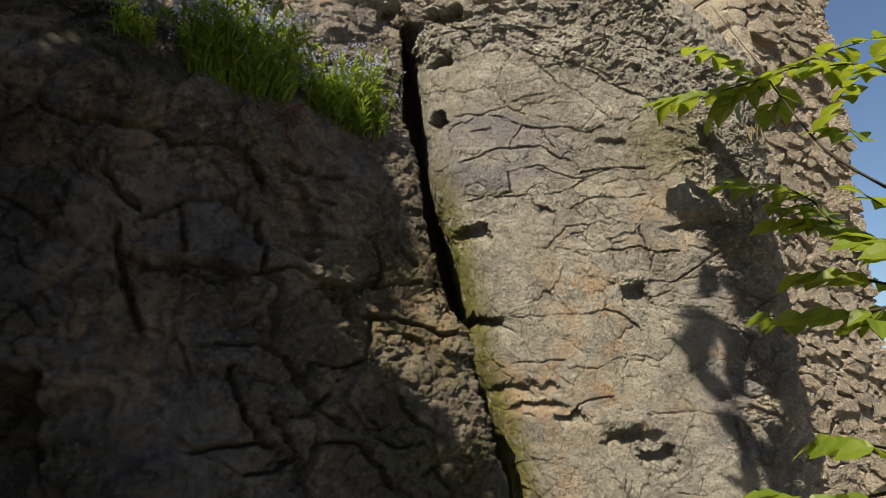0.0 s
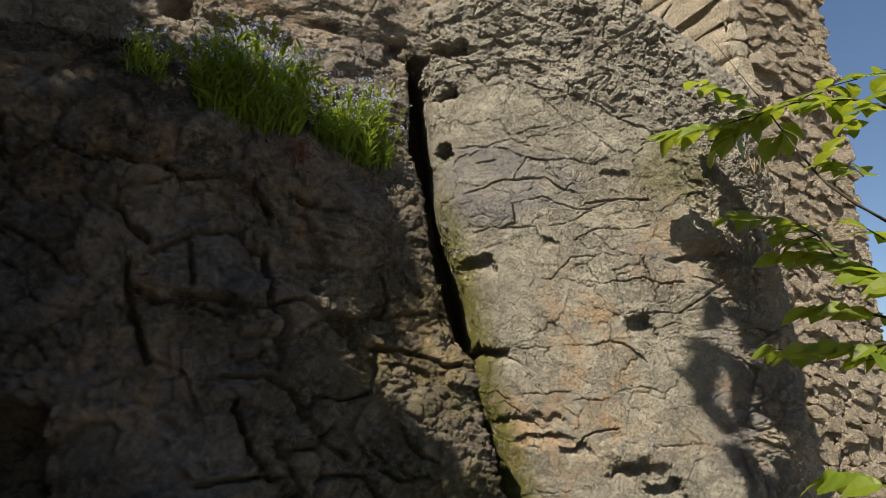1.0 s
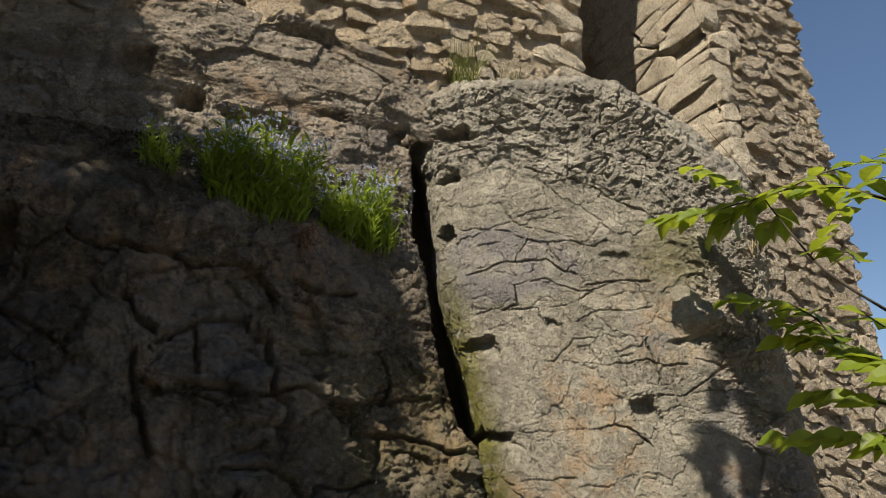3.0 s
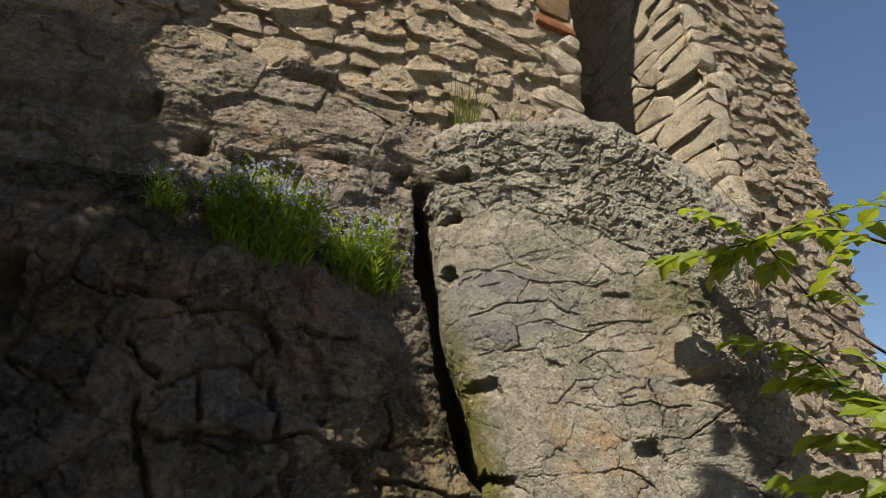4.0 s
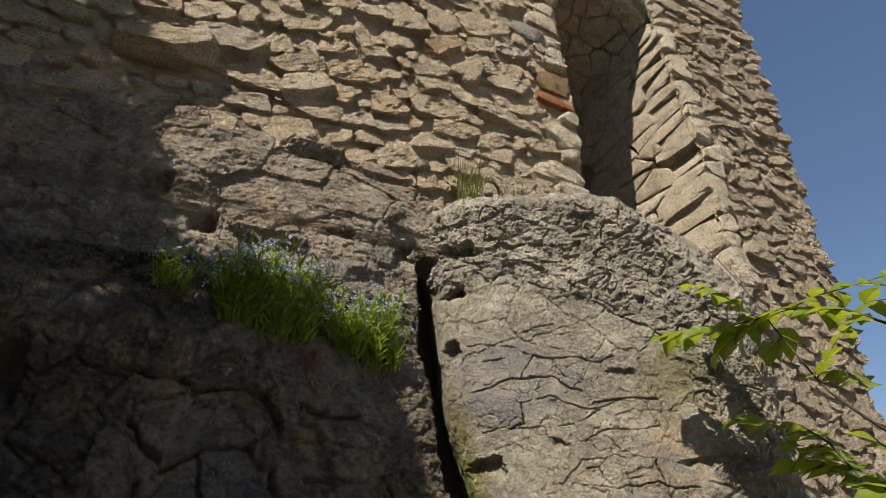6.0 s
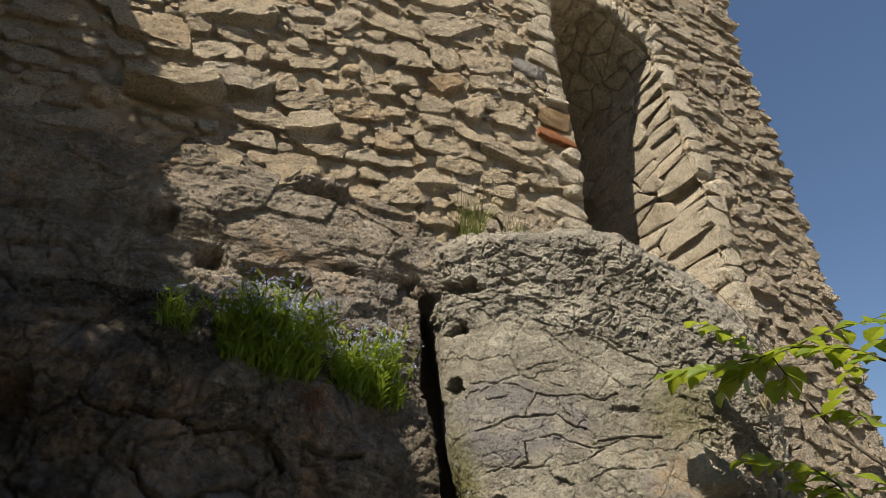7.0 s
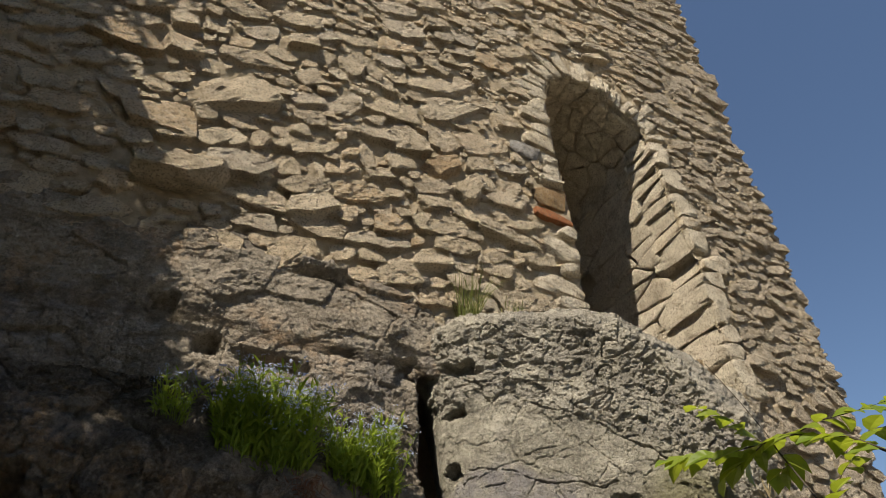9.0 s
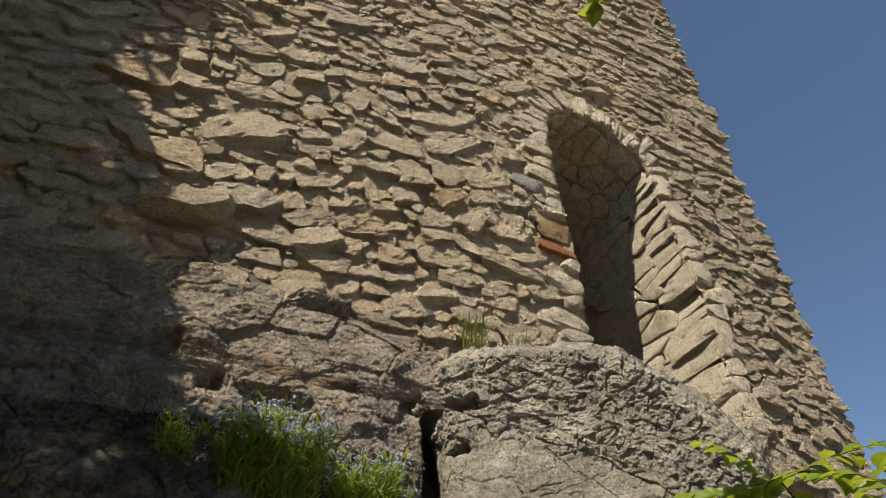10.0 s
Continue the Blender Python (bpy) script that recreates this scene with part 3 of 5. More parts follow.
    moss = 0.35 * smooth(-0.45, -0.1, x) * smooth(0, 0.4, fbm(q * 4, 3, 151)) * (1 - upper)
    ochre = smooth(0.0, 0.5, fbm(q * 2.6, 3, 161)) * 0.7
    blue = smooth(-0.1, 0.4, fbm(q * 3.3, 3, 171)) * 0.5 
    zone = np.stack([blue, moss, ochre], -1)
    crag = empty("crag", (-1.2, 1.8, 0))
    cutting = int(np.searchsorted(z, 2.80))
    # the lower face takes the colour darkened for shade, the bank its own
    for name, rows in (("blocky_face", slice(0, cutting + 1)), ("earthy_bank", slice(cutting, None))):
        ob = sheet(name, P[rows], SHADE_GREY_ROCK if name == "blocky_face" else BANK_ROCK, zone[rows])
        ob.parent, ob.matrix_parent_inverse = crag, Matrix.Translation((1.2, -1.8, 0))
    tagged(crag, "dark shaded limestone crag split into blocks, with a planted ledge", "rock", "crags")


# ---- the wall on the crag ----
UX, UY = 1 / math.hypot(1, WALL_SLOPE), WALL_SLOPE / math.hypot(1, WALL_SLOPE)


def on_wall(s, z, d):
    """A place on the wall: along it, up it, and out of it."""
    return Vector((s * UX + d * UY, WALL_Y + s * UY - d * UX, z))


def left_jamb(z):
    return float(np.interp(z, [3.6, 4.0, 4.5, 5.0, 5.4], [0.725, 0.735, 0.70, 0.668, 0.66]))


def right_jamb(z):
    return float(np.interp(z, [3.4, 4.2, 4.5, 5.0, 5.3], [1.63, 1.625, 1.56, 1.495, 1.47]))


def wall_end(z):
    return 2.43 - 0.022 * (z - 3.5)


WALL_THICK = 1.15
# the settled arch: steep at its near haunch, sagging towards the far one
ARCH = [(0.66, 5.30), (0.672, 5.46), (0.72, 5.59), (0.80, 5.66), (0.90, 5.695), (1.03, 5.68), (1.14, 5.635), (1.25, 5.56), (1.35, 5.485), (1.44, 5.405), (1.49, 5.32), (1.47, 5.20)]
ARCH_RUN = np.concatenate([[0], np.cumsum([math.dist(a, b) for a, b in zip(ARCH, ARCH[1:])])])


def arch_at(t, out=0.0):
    """A place on the arch's edge, t from 0 to 1 along it, moved out of the opening."""
    def at(u):
        u = min(1.0, max(0.0, u)) * ARCH_RUN[-1]
        return np.interp(u, ARCH_RUN, [p[0] for p in ARCH]), np.interp(u, ARCH_RUN, [p[1] for p in ARCH])
    (x0, y0), (x1, y1), (x, y) = at(t - 0.07), at(t + 0.07), at(t)
    long = math.hypot(x1 - x0, y1 - y0)
    return x - (y1 - y0) / long * out, y + (x1 - x0) / long * out


def clip(poly, a, b, c):
    """The part of a flat polygon where a*x + b*y <= c."""
    out = []
    for (x0, y0), (x1, y1) in zip(poly, poly[1:] + poly[:1]):
        d0, d1 = a * x0 + b * y0 - c, a * x1 + b * y1 - c
        if d0 <= 0:
            out.append((x0, y0))
        if d0 * d1 < 0:
            t = d0 / (d0 - d1)
            out.append((x0 + t * (x1 - x0), y0 + t * (y1 - y0)))
    return out


def tessellate(seeds, box, squash, rng, swing=0.0):
    """Irregular cells round the seeds; squash makes them lie flat, swing makes some large and some small."""
    pts = np.array([p[:2] for p in seeds]) * np.array([1.0, squash])
    weight = np.array([p[2] if len(p) > 2 else rng.uniform(0, swing) for p in seeds])
    x0, y0, x1, y1 = box
    out = []
    for k, (px, py) in enumerate(pts):
        near = np.argsort((pts[:, 0] - px) ** 2 + (pts[:, 1] - py) ** 2)[1:25]
        poly = [(x0, y0 * squash), (x1, y0 * squash), (x1, y1 * squash), (x0, y1 * squash)]
        for j in near:
            qx, qy = pts[j]
            poly = clip(poly, qx - px, qy - py, (qx * qx + qy * qy - px * px - py * py + weight[k] - weight[j]) / 2)
            if len(poly) < 3:
                break
        out.append([(x, y / squash) for x, y in poly])
    return out


def stone_faces(bm, poly, place, gap, height, rng, corners=16, sink=0.03):
    """Adds one rough stone: the polygon drawn in by the gap, standing out of the face by height, with chipped corners."""
    ring = list(poly)
    while len(ring) < corners:
        k = max(range(len(ring)), key=lambda j: math.dist(ring[j], ring[j - 1]))
        t = rng.uniform(0.4, 0.6)
        a, b = ring[k - 1], ring[k]
        ring.insert(k, (a[0] + t * (b[0] - a[0]), a[1] + t * (b[1] - a[1])))
    cx, cy = sum(p[0] for p in ring) / len(ring), sum(p[1] for p in ring) / len(ring)
    size = max(0.02, math.sqrt(abs(sum(a[0] * b[1] - b[0] * a[1] for a, b in zip(ring, ring[1:] + ring[:1]))) / 2))
    lean_x, lean_y = rng.uniform(-0.30, 0.30) * height / size, rng.uniform(-0.40, 0.22) * height / size
    chips = [(rng.random() * 6.28, rng.uniform(0.45, 1.2), rng.uniform(0.5, 1.6)) for _ in range(3)]
    shift = rng.uniform(0, 50)
    waste = [rng.uniform(-0.10, 0.03) for _ in ring]
    edge = rng.uniform(0.04, 0.14)
    rings = []
    for level, (pull, share, out) in enumerate(((gap, 1.0, -sink), (gap, 1.0, 0.40 * height), (gap + 0.30 * edge * size, 1.0, 0.82 * height), (gap + edge * size, 0.97, height), (gap, 0.52, height * 1.04))):
        verts = []
        for k, (x, y) in enumerate(ring):
            dx, dy = x - cx, y - cy
            far = math.hypot(dx, dy) or 1e-6
            keep = max(0.2, share - pull / far + waste[k] * share + rng.uniform(-0.025, 0.025))
            sx, sy = cx + dx * keep, cy + dy * keep
            h = out
            if level:
                grain = noise.noise((sx * 22, sy * 22, shift)) + 0.7 * noise.noise((sx * 55, sy * 55, shift)) + rng.uniform(-0.15, 0.15)
                h = out * (1 + 0.17 * grain)
                if level > 1:
                    ux, uy = dx * keep / size, dy * keep / size
                    h += (ux * lean_x + uy * lean_y) * size
                    for turn, start, steep in chips:
                        over = ux * math.cos(turn) + uy * math.sin(turn) - start * 0.6
                        if over > 0:
                            h = max(0.15 * height, h - over * steep * height)
            verts.append(bm.verts.new(place(sx, sy, h)))
        rings.append(verts)
    for lower, upper in zip(rings, rings[1:]):
        for k in range(len(lower)):
            bm.faces.new((lower[k - 1], lower[k], upper[k], upper[k - 1]))
    top = bm.verts.new(place(cx, cy, height * rng.uniform(0.95, 1.1)))
    for k in range(len(rings[-1])):
        bm.faces.new((rings[-1][k - 1], rings[-1][k], top))


def block(size, rng, wear=0.12):
    """A worn squared stone with chipped edges and uneven faces."""
    bm = bmesh.new()
    bmesh.ops.create_cube(bm, size=1.0)
    bmesh.ops.subdivide_edges(bm, edges=bm.edges[:], cuts=4, use_grid_fill=True)
    skew = [rng.uniform(-0.12, 0.12) for _ in range(6)]
    chips = [(Vector([rng.uniform(-1, 1) for _ in range(3)]).normalized(), rng.uniform(0.58, 0.80)) for _ in range(9)]
    shift = Vector((rng.uniform(0, 60), rng.uniform(0, 60), rng.uniform(0, 60)))
    small = min(size)
    for v in bm.verts:
        p = v.co.copy()
        p += Vector((skew[0] * p.y * p.z + skew[3] * p.z, skew[1] * p.x * p.z, skew[2] * p.x * p.y + skew[4] * p.x + skew[5] * p.y * 0.5))
        for n, far in chips:
            over = p.dot(n) - far * 0.92
            if over > 0:
                p -= n * over * 0.8
        q = Vector((p.x * size[0], p.y * size[1], p.z * size[2]))
        m = v.co.normalized()
        q -= m * wear * small * max(0.0, v.co.length - 0.55) * 1.6
        q += m * small * (0.05 * noise.noise(q * 14 + shift) + 0.05 * noise.noise(q * 38 + shift))
        v.co = q
    return bm


def boulder(wide, high, proud, nrng, n):
    """A quarried stone bedded in mortar: points (along, up, out) and faces; broken flats, no back."""
    g = np.linspace(-1, 1, n + 1)
    A, B = np.meshgrid(g, g)
    one = np.ones_like(A)
    sides = [np.stack(p, -1) for p in ((A, B, one), (A, -one, B), (A[:, ::-1], one, B), (-one, A[:, ::-1], B), (one, A, B))]
    p = np.concatenate([s.reshape(-1, 3) for s in sides])
    k = np.arange((n + 1) ** 2).reshape(n + 1, n + 1)
    one_side = np.stack([k[:-1, :-1], k[:-1, 1:], k[1:, 1:], k[1:, :-1]], -1).reshape(-1, 4)
    quads = np.concatenate([one_side + j * (n + 1) ** 2 for j in range(5)])
    _, first, back = np.unique(np.round(p, 5), axis=0, return_index=True, return_inverse=True)
    p, quads = p[first], back.reshape(-1)[quads]
    t = nrng.uniform(-0.16, 0.16, 6)
    x, y, z = p[:, 0], p[:, 1], p[:, 2]
    p = np.stack([x * (1 + t[0] * y) + t[1] * y, y * (1 + t[2] * x) + t[3] * x, z + 0.8 * t[4] * x + 0.5 * (t[5] - 0.03) * y], -1)
    for _ in range(9):
        turn, rise = nrng.uniform(0, 6.283), nrng.uniform(-0.3, 0.5)
        m = np.array([math.cos(turn), math.sin(turn), rise]) / math.hypot(1, rise)
        over = np.maximum(0, p @ m - nrng.uniform(0.92, 1.27))
        p = p - over[:, None] * m
    deep = 0.42 * min(wide, high) + 0.012
    q = p * np.array([wide / 2, high / 2, deep])
    shift = nrng.uniform(0, 80, 3)
    rough = np.stack([fbm(q * 16 + shift + 9 * j, 3 if wide > 0.12 else 2 if wide > 0.07 else 1, 71 + j, 0.65) for j in range(3)], -1)
    q = q + rough * np.minimum(0.012, 0.11 * high) * np.array([1.0, 1.0, 0.6])
    if wide > 0.06:
        q[:, 2] += min(0.010, 0.09 * high) * (0.8 * facets(q[:, :2] * 13 + shift[:2], 91, 0.9) + 0.35 * facets(q[:, :2] * 40 + shift[:2], 93, 1.0))
    q[:, 2] += proud - deep - 0.10 * q[:, 1]
    return q, quads


def seeds_in(box, rng, row, length):
    """Seeds in rough courses."""
    x0, y0, x1, y1 = box
    out, y = [], y0
    while y < y1:
        h = rng.uniform(*row)
        x = x0 - rng.random() * length[1]
        while x < x1:
            w = rng.uniform(*length) * (1.35 if rng.random() < 0.12 else 1.0)
            out.append((x + w / 2, y + h / 2 + rng.uniform(-0.28, 0.28) * h))
            x += w
        y += h
    return [p for p in out if rng.random() > 0.16]


def in_arch(s, z, grow=0.0):
    if z < 5.25:
        return left_jamb(z) - grow < s < right_jamb(z) + grow
    top = np.interp(s, [0.66 - grow, 0.672 - 0.8 * grow, 0.72 - 0.5 * grow] + [p[0] + 0.35 * grow * (p[0] > 1.0) for p in ARCH[3:-2]] + [1.49 + grow], [5.25, 5.46 + 0.3 * grow, 5.59 + 0.8 * grow] + [p[1] + grow for p in ARCH[3:-2]] + [5.25])
    return 0.66 - grow < s < 1.49 + grow and z < top


def build_wall():
    rng = random.Random(11)
    wall = empty("wall_ruin", on_wall(0, 3.5, -0.5), "ruined castle wall of pale coursed rubble with an arched window", "wall", kind="structure")
    inverse = Matrix.Translation(-wall.location)

    def keep(ob):
        ob.parent = wall
        ob.matrix_parent_inverse = inverse
        return ob

    # mortar bed over the front, open at the window
    s = np.linspace(-3.1, 2.50, 400)
    z = np.linspace(0.6, 8.7, 580)
    S, Z = np.meshgrid(s, z)
    q = np.stack([S, Z, 0 * S], -1)
    D = 0.004 + 0.013 * fbm(q * 5, 4, 201) + 0.010 * fbm(q * 22, 4, 203, 0.6) + 0.012 * facets(q[..., :2] * 14 + 0.3 * fbm(q * 9, 2, 205)[..., None], 207) - 0.05 * smooth(-0.03, 0.06, S - wall_end(Z)) + smooth(1.75, 1.95, S) * (0.004 + 0.008 * fbm(q * 11, 5, 209, 0.65) + 0.008 * facets(q[..., :2] * 17 + 0.4 * fbm(q * 9, 2, 205)[..., None], 211, 1.2))
    D = D - 0.036 * (1 - smooth(0.5, 1.0, np.hypot((S + 1.28) / 0.20, (Z - 3.735) / 0.075)))
    X = np.stack([S * UX + D * UY, WALL_Y + S * UY - D * UX, Z], -1)
    bed = sheet("mortar_bed", X, MORTAR)
    bm = bmesh.new()
    bm.from_mesh(bed.data)
    hole = []
    for f in bm.faces:
        c = f.calc_center_median()
        a = c.x * UX + (c.y - WALL_Y) * UY
        if (c.z > 3.2 and in_arch(a, c.z, -0.005)) or a > wall_end(c.z) + 0.01 or (c.z < 3.2 and a < 0.7):
            hole.append(f)
    bmesh.ops.delete(bm, geom=hole, context="FACES")
    bm.to_mesh(bed.data)
    bm.free()
    keep(bed)

    # the masonry's core behind the bed: two piers, the spandrel, the sill and a back wall inside the window
    def core(name, outline, d0, d1):
        bm = bmesh.new()
        for d in (d0, d1):
            bm.faces.new([bm.verts.new(on_wall(a, b, d)) for a, b in outline])
        bm.verts.ensure_lookup_table()
        n = len(outline)
        for k in range(n):
            bm.faces.new((bm.verts[k], bm.verts[(k + 1) % n], bm.verts[n + (k + 1) % n], bm.verts[n + k]))
        bmesh.ops.recalc_face_normals(bm, faces=bm.faces)
        keep(part(name, bm, MORTAR))

    core("rock_core", [(-3.4, -0.1), (0.75, -0.1), (0.75, 3.15), (-3.4, 3.15)], -0.55, -WALL_THICK - 0.04)
    core("pier", [(-3.4, 3.2)] + [(left_jamb(z) - 0.02, z) for z in (3.2, 4.0, 4.5, 5.0, 5.4)] + [(0.63, 8.9), (-3.4, 8.9)], -0.045, -WALL_THICK)
    core("pier", [(right_jamb(3.2) + 0.02, -0.1), (wall_end(0) - 0.03, -0.1), (wall_end(8.9) - 0.03, 8.9), (1.50, 8.9)] + [(right_jamb(z) + 0.03, z) for z in (5.3, 5.0, 4.5, 4.2, 3.2)], -0.045, -WALL_THICK)
    arc = [arch_at(k / 16, 0.01) for k in range(17)]
    core("spandrel", [(0.60, 8.9), (0.60, 5.28)] + arc + [(1.56, 5.18), (1.56, 8.9)], -0.07, -WALL_THICK - 0.01)
    core("sill", [(0.60, -0.1), (1.90, -0.1), (1.90, 3.45), (0.60, 3.45)], -0.09, -WALL_THICK - 0.02)
    core("window_back", [(0.3, 3.2), (2.0, 3.2), (2.0, 6.0), (0.3, 6.0)], -WALL_THICK - 0.03, -WALL_THICK - 0.35)

    # courses of the near jamb: foot, height, length, kind
    courses = [(3.61, 0.075, 0.19, 2, DRESSED), (3.70, 0.150, 0.31, 11, DRESSED), (3.855, 0.070, 0.11, -4, DRESSED), (3.935, 0.150, 0.21, 5, DRESSED), (4.10, 0.085, 0.12, 3, DRESSED), (4.205, 0.080, 0.235, 6, BRICK), (4.305, 0.180, 0.21, 8, OCHRE),
               (4.49, 0.065, 0.16, 4, DRESSED), (4.56, 0.105, 0.13, 6, DRESSED), (4.67, 0.115, 0.14, 5, DRESSED), (4.79, 0.130, 0.26, 4, DRESSED), (4.925, 0.12, 0.14, 8, DRESSED), (5.05, 0.13, 0.22, 6, DRESSED), (5.18, 0.13, 0.15, 9, DRESSED), (5.31, 0.09, 0.13, 10, DRESSED)]

    def jamb_reach(z):
        return max([w for z0, high, w, _, _ in courses if z0 - 0.02 <= z <= z0 + high + 0.02], default=0.0)

    # rubble of the face: the largest stones where they lie, then ever smaller ones between them
    def free(a, b, grow):
        if b < (3.47 if a < 0.6 else 3.36) and a < 1.15 + grow:
            return False
        if b < 5.38 and a < 1.1:
            return a + grow < left_jamb(b) - jamb_reach(b) + 0.012
        if 3.3 < b < 5.25 and a - grow < right_jamb(b) + 0.13:
            return False
        if b >= 5.25 and in_arch(a, b, 0.24 + grow * 0.4):
            return False
        return a + grow * 0.6 < wall_end(b) + 0.015

    step = 0.01
    field = np.zeros((830, 600), bool)

    def mask_of(a, b, wide, high, lean):
        reach = max(wide, high) * 0.62
        c0, c1 = max(0, int((a - reach + 3.4) / step)), min(600, int((a + reach + 3.4) / step) + 2)
        r0, r1 = max(0, int((b - reach - 0.6) / step)), min(830, int((b + reach - 0.6) / step) + 2)
        x = (np.arange(c0, c1) * step - 3.4 - a)[None, :]
        y = (np.arange(r0, r1) * step + 0.6 - b)[:, None]
        c, s = math.cos(lean), math.sin(lean)
        u, v = (x * c + y * s) / (wide / 2), (y * c - x * s) / (high / 2)
        return (slice(r0, r1), slice(c0, c1)), u ** 4 + v ** 4 < 1

    stones = []
    # the stones that can be told apart: at the foot, beside the window, half way up, and towards the shaded end
    at_foot = [(-0.63, 4.17, 0.17, 0.091, 17), (-0.45, 4.19, 0.17, 0.083, 21), (-0.80, 3.98, 0.25, 0.106, 19), (-0.75, 3.86, 0.25, 0.128, 23), (-0.59, 3.87, 0.13, 0.110, 13), (-0.52, 4.03, 0.24, 0.105, 8), (-0.70, 3.74, 0.25, 0.099, 7), (-0.58, 3.64, 0.12, 0.094, 14), (-0.44, 3.67, 0.12, 0.090, 12),
               (-0.34, 3.89, 0.20, 0.119, 15), (-0.33, 3.77, 0.16, 0.073, 17), (-0.13, 4.21, 0.23, 0.096, 16), (-0.13, 4.12, 0.22, 0.106, 19), (-0.09, 3.96, 0.29, 0.127, 11), (0.00, 3.85, 0.23, 0.101, 10), (-0.14, 3.72, 0.23, 0.121, 13), (0.04, 3.75, 0.13, 0.124, 13), (-1.01, 3.83, 0.28, 0.108, 3)]
    by_window = [(0.06, 4.25, 0.15, 0.171, 4), (0.31, 4.27, 0.23, 0.115, -1), (0.35, 4.14, 0.35, 0.118, -6), (0.29, 4.01, 0.33, 0.103, -10), (0.15, 4.36, 0.20, 0.117, 1), (0.33, 4.40, 0.12, 0.102, -1), (0.21, 3.85, 0.12, 0.084, 31), (0.26, 3.77, 0.14, 0.104, 27), (0.36, 3.71, 0.09, 0.071, 11),
                 (0.34, 3.61, 0.29, 0.137, 8), (0.16, 3.63, 0.08, 0.091, 27), (0.36, 3.89, 0.08, 0.083, 11), (0.25, 3.92, 0.08, 0.054, 4), (0.14, 4.46, 0.18, 0.052, 20), (0.36, 4.55, 0.22, 0.110, 4)]
    half_way = [(-0.80, 4.27, 0.28, 0.123, 27), (-0.40, 4.74, 0.35, 0.190, 15), (-0.03, 4.91, 0.39, 0.187, 20), (-0.31, 4.53, 0.22, 0.217, 20), (-0.07, 4.62, 0.19, 0.250, 7), (0.18, 4.69, 0.32, 0.213, 20), (-0.67, 4.64, 0.22, 0.158, 20), (-0.86, 4.59, 0.17, 0.120, 19), (-0.90, 4.77, 0.17, 0.133, 24), (-0.08, 5.11, 0.50, 0.185, 22),
                (-0.38, 5.05, 0.13, 0.141, 23), (-0.66, 5.01, 0.18, 0.199, 20), (-0.90, 4.07, 0.12, 0.113, 19), (-0.51, 4.31, 0.09, 0.209, 17), (-0.33, 4.36, 0.18, 0.172, 19), (-0.53, 5.02, 0.08, 0.172, 27), (-0.66, 4.45, 0.14, 0.092, 17), (-0.49, 4.95, 0.18, 0.100, 17), (-0.75, 4.13, 0.06, 0.144, 21)]
    shaded_foot = [(-0.99, 3.69, 0.19, 0.093, 14), (-1.19, 3.53, 0.14, 0.101, 17), (-1.07, 3.54, 0.12, 0.116, 14), (-0.93, 3.60, 0.11, 0.094, 17), (-1.61, 3.56, 0.32, 0.131, 13), (-1.61, 3.44, 0.32, 0.108, 15), (-1.38, 3.57, 0.11, 0.035, 33), (-1.36, 3.95, 0.12, 0.110, 10), (-1.25, 3.99, 0.11, 0.135, 18), (-1.43, 4.08, 0.19, 0.080, 4),
                   (-1.73, 3.91, 0.18, 0.087, -4), (-1.77, 4.10, 0.12, 0.105, 25), (-1.16, 4.18, 0.09, 0.120, 30), (-1.05, 4.20, 0.11, 0.106, 13), (-1.58, 4.00, 0.14, 0.114, 17), (-0.91, 3.50, 0.15, 0.083, 21), (-1.04, 3.49, 0.10, 0.069, 10), (-1.29, 3.60, 0.09, 0.034, 22)]
    shaded_top = [(-1.21, 4.49, 0.42, 0.277, 12), (-1.20, 4.79, 0.32, 0.170, 8), (-1.38, 4.62, 0.12, 0.107, 23), (-1.51, 4.18, 0.31, 0.187, 9), (-1.52, 4.47, 0.14, 0.120, 33), (-1.71, 4.39, 0.21, 0.118, 14), (-1.70, 4.26, 0.16, 0.114, 12), (-1.88, 4.75, 0.18, 0.118, 31), (-2.13, 4.57, 0.30, 0.115, 26), (-2.06, 4.32, 0.13, 0.093, -5),
                  (-1.97, 4.37, 0.09, 0.080, 33), (-1.41, 4.98, 0.16, 0.174, 17), (-1.60, 5.02, 0.20, 0.122, 3), (-1.19, 5.04, 0.20, 0.139, 27), (-0.36, 5.55, 0.28, 0.188, 30), (-0.82, 5.00, 0.15, 0.143, 13), (-0.30, 5.25, 0.10, 0.141, 22), (0.30, 5.54, 0.30, 0.159, -7)]
    for a, b, wide, high, lean in at_foot + by_window + half_way + shaded_foot + shaded_top:
        area, mask = mask_of(a, b, wide, high, math.radians(lean))
        field[area] |= mask
        stones.append((a, b, wide, high, math.radians(lean)))
    area, mask = mask_of(-0.09, 4.38, 0.25, 0.15, 0.3)
    field[area] |= mask
    area, mask = mask_of(-1.335, 3.80, 0.42, 0.20, 0.0)
    field[area] |= mask
